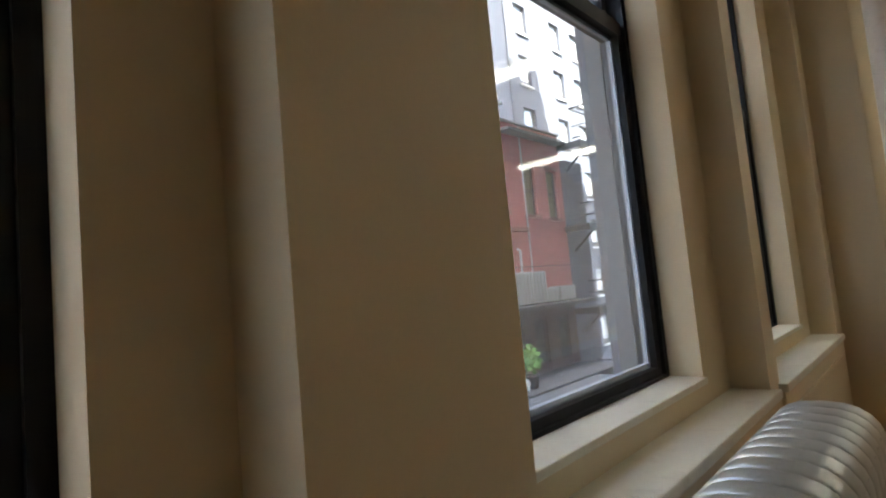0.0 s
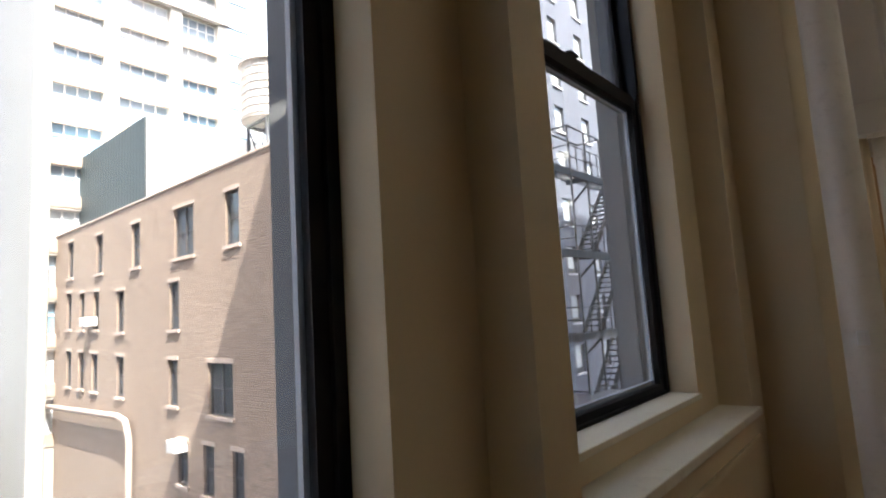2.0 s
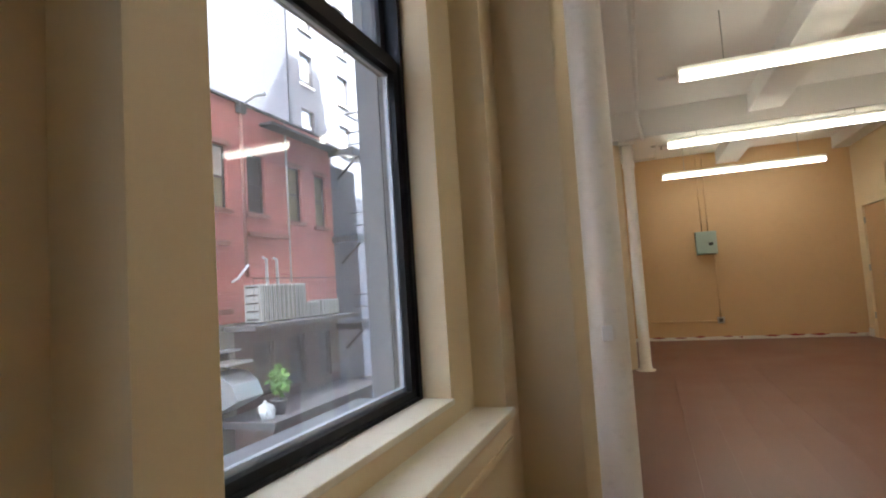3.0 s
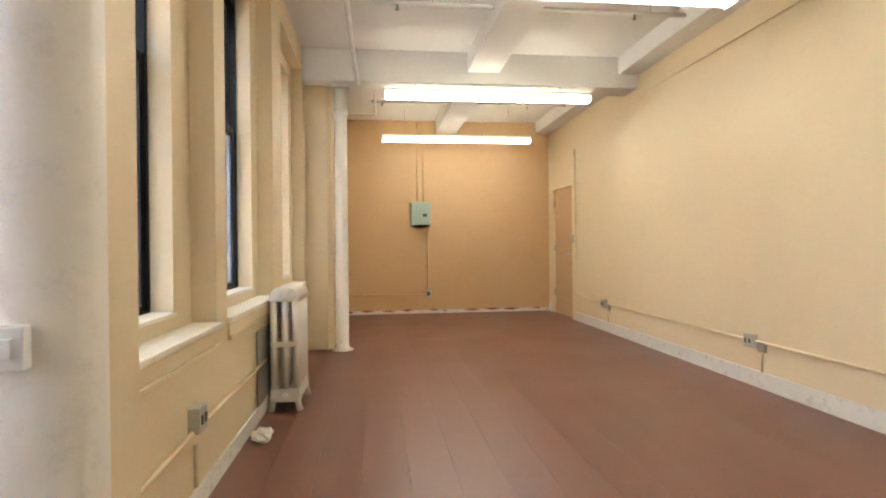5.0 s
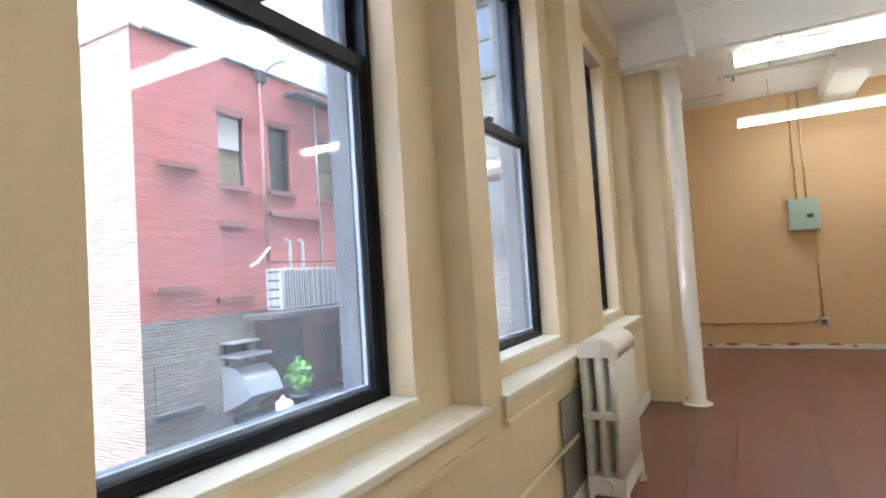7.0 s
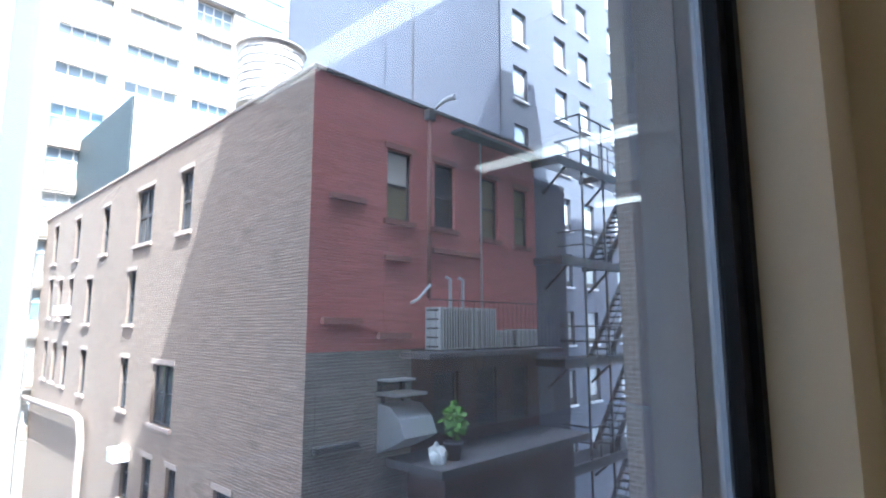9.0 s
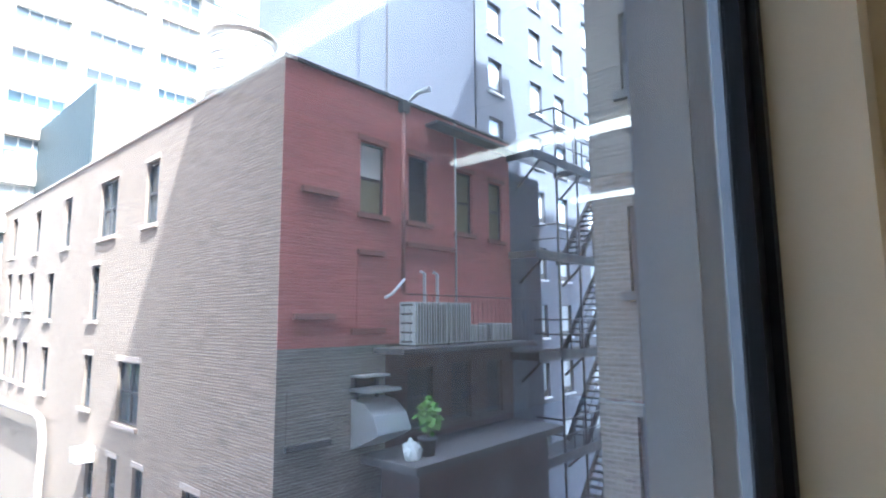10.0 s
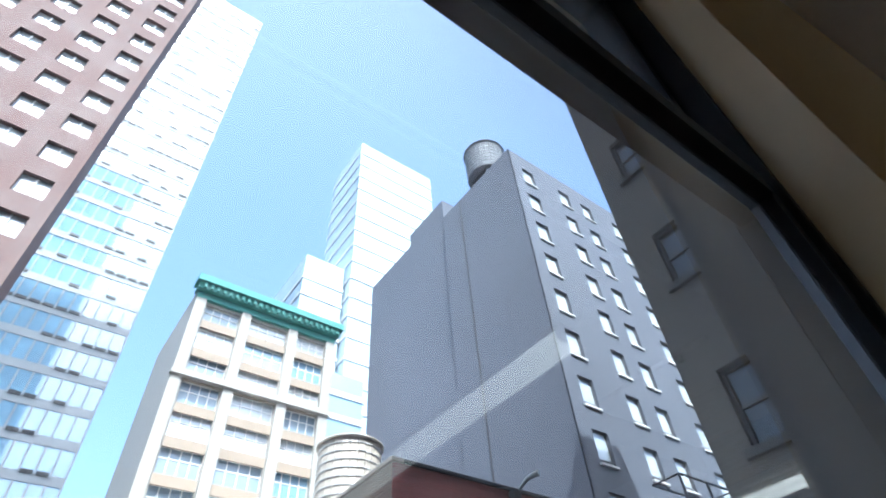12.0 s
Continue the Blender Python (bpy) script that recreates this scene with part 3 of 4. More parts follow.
DARK_CLAD = material("dark_corrugated_cladding", (0.03, 0.042, 0.044), 0.6, vary=0.25, scale=0.8, grain=8)
WHITE_WALL = material("white_stucco", (0.75, 0.73, 0.7), 0.8, vary=0.06, scale=0.4)
TANK_WOOD = material("weathered_tank_wood", (0.46, 0.40, 0.33), 0.85, vary=0.25, scale=2, grain=20)
GREY_WOOD = material("grey_tank_wood", (0.17, 0.17, 0.18), 0.85, vary=0.3, scale=2, grain=20)
GALV = material("galvanised_sheet", (0.55, 0.56, 0.57), 0.35, metal=0.8, vary=0.12, scale=3)
AC_GREY = material("light_grey_enamel", (0.38, 0.39, 0.37), 0.5, vary=0.08, scale=3)
FRAME_DARK = material("dark_brown_frame", (0.05, 0.045, 0.045), 0.6, vary=0.2)
STONE_TRIM = material("brown_stone_trim", (0.23, 0.10, 0.085), 0.85, vary=0.15, scale=3)
TRIM_TAN = material("tan_stone_trim", (0.40, 0.31, 0.25), 0.85, vary=0.15, scale=3)
BLIND = material("pale_window_blind", (0.75, 0.75, 0.72), 0.8, vary=0.06)
CONCRETE = material("pale_concrete", (0.36, 0.36, 0.36), 0.85, vary=0.1, scale=0.4)
WHITE_CONCRETE = material("white_concrete", (0.52, 0.52, 0.52), 0.85, vary=0.06, scale=0.4)
ASPHALT = material("asphalt", (0.055, 0.055, 0.055), 0.9, vary=0.2, scale=0.3)
LEAF = material("bright_green_leaf", (0.10, 0.22, 0.03), 0.6, vary=0.35, scale=3)
BARK = material("grey_bark", (0.12, 0.09, 0.07), 0.9, vary=0.2)
# own dark red of the lower wall; also painted shade below the deck
LOWER_BRICK = brick_material("dark_red_and_shaded_brick", (0.075, 0.035, 0.032), (0.06, 0.03, 0.028), (0.06, 0.045, 0.042), "Y", 0.3)
RED_SIGN = material("red_plastic", (0.5, 0.03, 0.04), 0.4)


def mirror_glass(name, colour, rough=0.06, ior=1.8, gloss=1.0):
    m = bpy.data.materials.new(name)
    m.use_nodes = True
    n, l = m.node_tree.nodes, m.node_tree.links
    b = n["Principled BSDF"]
    co = n.new("ShaderNodeTexCoord")
    no = n.new("ShaderNodeTexNoise")
    no.inputs["Scale"].default_value = 0.35
    l.new(co.outputs["Object"], no.inputs["Vector"])
    mx = n.new("ShaderNodeMix")
    mx.data_type = "RGBA"
    l.new(no.outputs["Fac"], mx.inputs["Factor"])
    mx.inputs["A"].default_value = [c * 0.6 for c in colour] + [1]
    mx.inputs["B"].default_value = [min(1, c * 1.4) for c in colour] + [1]
    l.new(mx.outputs["Result"], b.inputs["Base Color"])
    b.inputs["Roughness"].default_value, b.inputs["Specular IOR Level"].default_value = rough, gloss
    b.inputs["IOR"].default_value = ior
    return m


DARK_GLASS = mirror_glass("dark_window_glass", (0.05, 0.055, 0.06), 0.08, 1.45, 0.5)
# yellowish pane colour stands in for room light and reflected sky
HALL_GLASS = mirror_glass("room_lit_window_glass", (0.24, 0.22, 0.14), 0.08, 1.45, 0.5)
BLUE_GLASS = mirror_glass("blue_curtain_glass", (0.22, 0.36, 0.48))
LOFT_GLASS = mirror_glass("blue_grey_window_glass", (0.26, 0.32, 0.38), 0.08, 1.5, 0.6)
# bright haze over the far towers is put into this paler colour
FAR_GLASS = mirror_glass("haze_lightened_blue_glass", (0.42, 0.50, 0.56), 0.15, 1.5, 0.6)
PALE_GLASS = mirror_glass("pale_curtained_glass", (0.55, 0.58, 0.6), 0.15)


def holed(bm, axis, at, u0, u1, z0, z1, holes, depth, inward):
    """An upright wall sheet in the plane axis = at, with square openings and their reveals going inward."""
    us = sorted({u0, u1, *(h[0] for h in holes), *(h[1] for h in holes)})
    zs = sorted({z0, z1, *(h[2] for h in holes), *(h[3] for h in holes)})
    pt = (lambda u, z, d: (at + inward * d, u, z)) if axis == "x" else (lambda u, z, d: (u, at + inward * d, z))
    for a, b in zip(us, us[1:]):
        for c, d in zip(zs, zs[1:]):
            mu, mz = (a + b) / 2, (c + d) / 2
            if not any(h[0] < mu < h[1] and h[2] < mz < h[3] for h in holes):
                bm.faces.new([bm.verts.new(pt(u, z, 0)) for u, z in ((a, c), (b, c), (b, d), (a, d))])
    for a, b, c, d in holes:
        for (ua, za), (ub, zb) in (((a, c), (b, c)), ((b, c), (b, d)), ((b, d), (a, d)), ((a, d), (a, c))):
            bm.faces.new([bm.verts.new(pt(u, z, e_)) for u, z, e_ in ((ua, za, 0), (ub, zb, 0), (ub, zb, depth), (ua, za, depth))])
    return bm


def sash_window(parent, axis, at, u0, u1, z0, z1, out, sill_mat, frame_mat, glass, depth=0.18, double=False, sill=True, blind=0.0, arch=False):
    """Window set back in its opening; out: +1 or -1, the way the wall faces."""
    def bx(a, b, d0, d1, c, d):
        lo, hi = sorted((at + out * d0, at + out * d1))
        return (lo, hi, a, b, c, d) if axis == "x" else (a, b, lo, hi, c, d)
    t = 0.06
    D = -depth
    mid = (z0 + z1) / 2
    boxes = [bx(u0, u0 + t, D, D + 0.08, z0, z1), bx(u1 - t, u1, D, D + 0.08, z0, z1), bx(u0 + t, u1 - t, D, D + 0.08, z1 - t, z1), bx(u0 + t, u1 - t, D, D + 0.08, z0, z0 + t), bx(u0 + t, u1 - t, D, D + 0.06, mid - 0.035, mid + 0.035)]
    if double:
        boxes.append(bx((u0 + u1) / 2 - 0.05, (u0 + u1) / 2 + 0.05, D, D + 0.09, z0, z1))
    w = part("window", B(*boxes), frame_mat, parent)
    part("pane", B(bx(u0 + 0.01, u1 - 0.01, D - 0.02, D + 0.02, z0 + 0.01, z1 - 0.01)), glass, w)
    if blind:
        part("blind", B(bx(u0 + t, u1 - t, D + 0.021, D + 0.03, z1 - t - blind * (z1 - z0), z1 - t)), BLIND, w, "pale roller blind")
    if sill:
        part("sill", B(bx(u0 - 0.12, u1 + 0.12, -depth + 0.08, 0.09, z0 - 0.14, z0), bevel=0.01), sill_mat, w)
    if arch:
        part("lintel", B(bx(u0 - 0.1, u1 + 0.1, 0.004, 0.04, z1, z1 + 0.16), bevel=0.01), sill_mat, w)
    return w


# ---- outside: ground ----
structure("ground", B((-2500, 2500, -2500, 2500, -12.4, -12.0)), ASPHALT, "grey asphalt ground between the buildings", "ground")
structure("upper_storeys", B((X_OUT, 14, -30, 40, Z_C + 0.31, 33.0), (X_OUT, 14, -30, Y_B - 0.21, -0.3, Z_C + 0.3), (X_OUT, 14, Y_F + 0.21, 40, -0.3, Z_C + 0.3)), STONE, "grey stone building around and above the room", "building")
structure("lower_storeys", B((X_OUT, 14, -30, 40, -12, -0.31)), STONE, "grey stone building below the room", "building")

# wing of the same block
wing = empty("brick_wing", "weathered grey-tan brick wing with dark sash windows", "building")
holes = [(-3.3, -2.55, z, z + 1.3) for z in (-4.7, -1.55, 1.6, 4.75, 7.9, 11.05, 14.2)]
bm = bmesh.new()
holed(bm, "y", 13.8, -3.88, X_OUT, -12, 33, holes, 0.2, 1)
box(bm, -3.88, -3.87, 13.8, 24, -12, 33)
box(bm, -3.87, X_OUT, 14.1, 24, -12, 33)
part("wall", bm, WING, wing)
for h in holes:
    sash_window(wing, "y", 13.8, *h, -1, STONE, FRAME_DARK, DARK_GLASS)

# red corner building
red = empty("red_corner_building", "low brick corner building painted red and tan", "building")
RX, RY, RZ = -10.5, 12.28, 7.17
rw = [(14.53, 15.38, 3.88, 5.75), (16.25, 17.08, 3.88, 5.75), (18.25, 19.08, 3.8, 5.7), (19.92, 20.68, 3.75, 5.65)]
bm = holed(bmesh.new(), "x", RX, RY, 21.1, 0.57, RZ, rw, 0.2, -1)
part("red_wall", bm, RED, red, "red painted brick wall")
gw = [(14.3, 15.2, -0.6, -0.1), (16.2, 17.2, -1.7, -0.1), (18.0, 18.9, -1.7, -0.05), (19.7, 20.5, -1.7, -0.1)]
bm = holed(bmesh.new(), "x", RX, RY, 15.42, -12, 0.57, gw[:1], 0.2, -1)
part("grey_wall", bm, GREY_BRICK, red, "weathered grey brick wall")
# flush wall below the deck; the dark brick colour stands in for shade
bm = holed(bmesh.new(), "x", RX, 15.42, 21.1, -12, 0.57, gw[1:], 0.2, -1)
part("deck_shade_wall", bm, LOWER_BRICK, red, "brick wall under the deck with its shade put into the colour")
b_single = [(-18.25, -17.3, 4.15, 6.15), (-26.85, -25.95, 4.2, 6.25), (-31.5, -30.6, 4.35, 6.35), (-36.0, -35.1, 4.5, 6.55),
            (-22.9, -22.05, 1.25, 3.2), (-28.65, -27.75, 1.3, 3.25), (-31.8, -31.05, 1.5, 3.45), (-33.95, -33.2, 1.55, 3.5), (-36.1, -35.3, 1.65, 3.65),
            (-23.0, -22.2, -1.8, 0.02), (-28.6, -27.75, -1.72, 0.15), (-32.0, -31.15, -1.6, 0.27), (-34.0, -33.2, -1.55, 0.35), (-36.0, -35.2, -1.5, 0.42),
            (-22.15, -21.35, -4.75, -3.1), (-20.1, -19.3, -4.85, -3.05), (-18.0, -17.25, -4.9, -3.05), (-14.68, -13.7, -4.85, -3.05)]
b_double = [(-22.45, -20.75, 4.15, 6.2), (-19.65, -17.9, -1.95, -0.06)]
bm = holed(bmesh.new(), "y", RY, -42, RX, -12, RZ, b_single + b_double, 0.2, 1)
part("tan_wall", bm, BROWN, red, "tan painted brick wall")
part("roof", B((-42, RX - 0.25, RY + 0.25, 21.1, 6.6, 6.75), (-42, -41.8, RY + 0.25, 21.1, -12, 6.7), (-41.8, RX - 0.25, 20.9, 21.1, -12, 7.1)), ROOFING, red)
part("coping", B((-42.05, RX + 0.05, RY - 0.05, RY + 0.3, RZ, RZ + 0.1), bevel=0.02), TRIM_TAN, red)
part("coping", B((RX - 0.3, RX + 0.06, RY + 0.3, 21.13, RZ, RZ + 0.1), bevel=0.02), ROOFING, red)
for i, h in enumerate(rw):
    sash_window(red, "x", RX, *h, 1, STONE_TRIM, FRAME_DARK, (HALL_GLASS, DARK_GLASS, HALL_GLASS, HALL_GLASS)[i], blind=(0.45, 0.0, 0.0, 0.0)[i], arch=True)
for h in gw:
    sash_window(red, "x", RX, *h, 1, STONE_TRIM, FRAME_DARK, DARK_GLASS, sill=False)
for h in b_single:
    sash_window(red, "y", RY, *h, -1, TRIM_TAN, FRAME_DARK, DARK_GLASS, arch=True)
for h in b_double:
    sash_window(red, "y", RY, *h, -1, TRIM_TAN, FRAME_DARK, DARK_GLASS, double=True, arch=True)
for y0, y1, z in ((12.77, 13.8, 4.2), (14.43, 15.3, 2.88), (12.63, 13.75, 1.29), (14.26, 15.33, 0.93), (16.12, 18.15, 3.23)):
    part("ledge", B((RX, RX + 0.12, y0, y1, z - 0.09, z + 0.06), bevel=0.015), STONE_TRIM, red)
part("bricked_window", B((RX, RX + 0.02, 14.45, 15.28, 1.02, 2.8)), RED, red)
part("bricked_window", B((RX, RX + 0.02, 12.55, 13.6, -1.45, -0.35)), GREY_BRICK, red)
part("ledge", B((RX, RX + 0.12, 12.5, 13.7, -1.6, -1.46), bevel=0.015), STONE, red)
for y, zb in ((15.95, 1.9), (18.13, 1.7)):
    bm = bmesh.new()
    tube(bm, [(RX + 0.1, y, 7.1), (RX + 0.1, y, zb)], 0.06 if y < 17 else 0.03, 8)
    part("downpipe", bm, STONE_TRIM if y < 17 else STEEL, red)
part("hopper", B((RX, RX + 0.22, 15.82, 16.1, 6.85, 7.15), bevel=0.03), ROOFING, red)
part("canopy", B((RX, RX + 0.5, 16.9, 21.0, 6.72, 6.82), bevel=0.02), ROOFING, red)
part("roof_hatch", B((-12.2, -11.3, 14.3, 15.3, 6.75, 7.6), bevel=0.03), GALV, red)
bm = bmesh.new()
tube(bm, [(RX + 0.05, 16.2, 7.25), (RX + 0.4, 16.2, 7.42), (RX + 0.75, 16.3, 7.46)], [0.03, 0.06, 0.09], 8)
part("floodlight", bm, AC_GREY, red)
bm = bmesh.new()
tube(bm, [(RX + 0.1, 15.3, 1.75), (RX + 0.15, 15.5, 1.85), (RX + 0.2, 15.9, 2.25)], 0.04, 8)
part("vent_pipe", bm, GALV, red)
for y in (16.35, 16.85):
    bm = bmesh.new()
    tube(bm, [(RX + 0.5, y, 1.6), (RX + 0.5, y, 2.4), (RX + 0.5, y - 0.15, 2.45)], 0.045, 8)
    part("vent_pipe", bm, GALV, red)

# deck with railing and air conditioners
deck = empty("roof_deck", "dark steel deck with a thin black railing on the brick wall", "deck")
part("slab", B((RX, RX + 1.1, 15.0, 20.9, 0.35, 0.5), bevel=0.02), ROOFING, deck)
for k in range(29):
    y = 15.05 + k * 0.206
    bm = bmesh.new()
    tube(bm, [(RX + 1.05, y, 0.5), (RX + 1.05, y, 1.8)], 0.006, 6)
    part("baluster", bm, IRON, deck)
bm = bmesh.new()
tube(bm, [(RX + 1.05, 15.0, 1.8), (RX + 1.05, 20.9, 1.8)], 0.015, 6)
part("handrail", bm, IRON, deck)


def condenser(y0, y1, h):
    e = empty("air_conditioner", "light grey louvred condenser unit standing on the deck", "air conditioner", "condenser units on the deck", at=(RX + 0.0, y0, 0.5))
    w = y1 - y0
    part("casing", B((0, 0.58, 0, w, 0.04, h), bevel=0.02), AC_GREY, e)
    part("grille", B((0.581, 0.588, 0.06, w - 0.06, 0.09, h - 0.06)), IRON, e, "dark grille behind the louvres")
    n_ = max(5, int(w / 0.1))
    for k in range(n_):
        y = 0.08 + (w - 0.16) * k / (n_ - 1)
        part("louvre", B((0.589, 0.615, y - 0.022, y + 0.022, 0.08, h - 0.05)), AC_GREY, e)
    for k in range(5):
        z = 0.12 + (h - 0.2) * k / 4
        part("louvre", B((0.08, 0.5, -0.012, 0, z - 0.025, z + 0.025)), IRON, e)
    part("foot", B((0.02, 0.58, 0.05, 0.12, 0, 0.04), (0.02, 0.58, w - 0.12, w - 0.05, 0, 0.04)), IRON, e)


condenser(15.9, 17.18, 1.15)
condenser(17.23, 18.2, 1.15)
condenser(18.25, 19.0, 0.52)
condenser(19.25, 20.25, 0.56)

# lower ledge with plant and hood
part("lower_roof", B((RX, RX + 1.9, 14.6, 21.0, -2.2, -2.0), bevel=0.02), ROOFING, red)
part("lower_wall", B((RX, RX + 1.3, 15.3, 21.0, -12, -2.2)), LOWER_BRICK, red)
hood = empty("exhaust_hood", "galvanised sheet metal exhaust hood on the brick wall", "exhaust hood", at=(RX, 14.32, -1.85))
bm = bmesh.new()
prof = [(0.0, 1.15), (0.45, 1.1), (0.8, 0.85), (0.98, 0.45), (0.7, 0.3), (0.0, 0.0)]
a = [bm.verts.new((x, 0, z)) for x, z in prof]
b = [bm.verts.new((x, 1.05, z)) for x, z in prof]
for k in range(len(prof)):
    bm.faces.new((a[k], a[(k + 1) % 6], b[(k + 1) % 6], b[k]))
bm.faces.new(a[::-1])
bm.faces.new(b)
part("body", bm, GALV, hood)
part("top_shelf", B((0, 0.75, -0.06, 0.95, 1.35, 1.42), bevel=0.01), GALV, hood)
part("top_shelf", B((0, 0.45, -0.02, 0.85, 1.68, 1.73), bevel=0.01), GALV, hood)
part("bracket", B((0, 0.06, 0.1, 0.16, 1.1, 1.7), (0, 0.06, 0.74, 0.8, 1.1, 1.7)), IRON, hood)


def leafy(bm, cx, cy, cz, rx, rz, count, size, seed):
    r = random.Random(seed)
    for _ in range(count):
        while True:
            p = Vector((r.uniform(-1, 1), r.uniform(-1, 1), r.uniform(-1, 1)))
            if 0.25 < p.length < 1 and noise.noise(p * 1.8 + Vector((seed, 0, 0))) > -0.28:
                break
        c = Vector((cx + p.x * rx, cy + p.y * rx, cz + p.z * rz))
        d = Vector((r.uniform(-1, 1), r.uniform(-1, 1), r.uniform(-0.6, 1))).normalized()
        s = d.orthogonal().normalized() * size * r.uniform(0.25, 0.4)
        L_ = d * size * r.uniform(0.7, 1.3)
        bend = Vector((0, 0, -size * 0.25))
        q = [c, c + L_ * 0.5 + s, c + L_ + bend, c + L_ * 0.5 - s]
        bm.faces.new([bm.verts.new(v) for v in q])
    return bm


plant = empty("potted_plant", "bright green leafy plant in a pot on the ledge", "plant", at=(RX + 1.3, 15.6, -2.0))
bm = bmesh.new()
lathe(bm, 0, 0, [(0.16, 0), (0.22, 0.35), (0.25, 0.36), (0.25, 0.42), (0.2, 0.42)], 14)
part("pot", bm, FRAME_DARK, plant)
bm = bmesh.new()
tube(bm, [(0, 0, 0.38), (0.02, 0.02, 0.7), (0, 0, 1.0)], [0.03, 0.025, 0.015], 6)
part("stem", bm, BARK, plant)
part("foliage", leafy(bmesh.new(), 0, 0, 0.9, 0.26, 0.42, 120, 0.2, 3), LEAF, plant)
bag = bmesh.new()
bmesh.ops.create_icosphere(bag, subdivisions=3, radius=0.2)
for v in bag.verts:
    v.co += v.co.normalized() * (noise.noise(v.co * 5) * 0.12 + noise.noise(v.co * 14) * 0.05)
    v.co.z = max(-0.2, v.co.z * 1.3) + 0.2
    if v.co.z > 0.36:
        v.co.x, v.co.y = v.co.x * 0.5, v.co.y * 0.5
ob = tagged(part("bag", bag, AC_GREY), "white plastic bag standing on the ledge", "bag")
ob.location = (RX + 1.3, 15.05, -2.0)

# fire escape
fe = empty("fire_escape", "black iron fire escape with stairs and railings", "fire escape")
FX0, FX1 = -10.45, -9.4
for z in (6.75, 3.4, 0.1, -3.2, -6.45):
    bm = bmesh.new()
    for k in range(8):
        x = FX0 + (FX1 - FX0) * k / 7
        box(bm, x - 0.03, x + 0.03, 20.9, 27.6, z - 0.03, z)
    box(bm, FX0, FX1, 20.9, 20.98, z - 0.24, z)
    box(bm, FX0, FX1, 24.0, 24.08, z - 0.24, z - 0.03)
    box(bm, FX1 - 0.04, FX1 + 0.04, 20.9, 27.6, z - 0.28, z + 0.03)
    part("platform", bm, IRON, fe)
    for k in range(9):
        y = 22.4 + k * 0.65
        bm = bmesh.new()
        tube(bm, [(FX1, y, z), (FX1, y, z + 1.05)], 0.024, 6)
        part("post", bm, IRON, fe)
    for h in (0.55, 1.05):
        bm = bmesh.new()
        tube(bm, [(FX0, 22.4, z + h), (FX1, 22.4, z + h), (FX1, 27.6, z + h)], 0.028, 6)
        part("rail", bm, IRON, fe)
    for y in (21.6, 24.5):
        bm = bmesh.new()
        tube(bm, [(FX0 - 0.02, y, z - 1.0), (FX1 - 0.05, y, z - 0.1)], 0.05, 6)
        part("bracket", bm, IRON, fe)
    if z < 6:
        y0, y1 = 24.2, 27.3
        for x in (FX0 + 0.15, FX1 - 0.15):
            bm = bmesh.new()
            tube(bm, [(x, y0, z), (x, y1, z + 3.25)], 0.1, 6)
            part("stringer", bm, IRON, fe)
        for k in range(1, 14):
            y, h = y0 + (y1 - y0) * k / 14, 3.25 * k / 14
            part("tread", B((FX0 + 0.15, FX1 - 0.15, y - 0.12, y + 0.12, z + h - 0.025, z + h + 0.025)), IRON, fe)
        bm = bmesh.new()
        tube(bm, [(FX1 - 0.15, y0, z + 0.9), (FX1 - 0.15, y1, z + 4.1)], 0.016, 6)
        part("rail", bm, IRON, fe)
for y in (22.4, 23.9, 25.4):
    bm = bmesh.new()
    tube(bm, [(FX1, y, -12), (FX1, y, 8.6)], 0.045, 6)
    part("upright", bm, IRON, fe)
bm = bmesh.new()
tube(bm, [(FX1, 22.4, 8.6), (FX1, 25.4, 8.6), (FX0, 25.4, 8.6), (FX0, 22.4, 8.6), (FX1, 22.4, 8.6)], 0.04, 6)
part("top_frame", bm, IRON, fe)
part("bulkhead", B((-13.2, -10.6, 21.15, 23.2, -12, 6.3), bevel=0.05), GREY_STUCCO, fe, "dark grey stair wall")

# window air conditioners, pipe and rooftop things
for x, z in ((-21.75, -3.45), (-31.9, 1.7)):
    e = empty("window_air_conditioner", "small white air conditioner in a window", "air conditioner", "window air conditioners", at=(x, RY, z))
    part("casing", B((-0.35, 0.35, -0.5, 0.1, 0, 0.45), bevel=0.02), WHITE_WALL, e)
    for k in range(5):
        part("louvre", B((-0.3, 0.3, -0.515, -0.5, 0.06 + k * 0.07, 0.1 + k * 0.07)), AC_GREY, e)
bm = bmesh.new()
tube(bm, [(-41, RY - 0.3, -2.75), (-27.6, RY - 0.3, -2.5), (-26.7, RY - 0.3, -2.65), (-26.3, RY - 0.3, -3.4), (-26.3, RY - 0.3, -11.9)], 0.14, 10)
tagged(part("wall_duct", bm, TRIM_TAN), "tan painted duct bent down along the tan brick wall", "duct")
bulk = empty("roof_bulkhead", "rooftop box clad in dark corrugated sheet and white stucco", "bulkhead")
part("walls", B((-40.5, -28.6, 13.6, 20, 6.75, 12.2)), WHITE_WALL, bulk)
for k in range(30):
    x = -40.5 + k * 0.4
    part("cladding_sheet", B((x, x + 0.36, 13.48, 13.597, 6.9, 12.3)), DARK_CLAD, bulk)


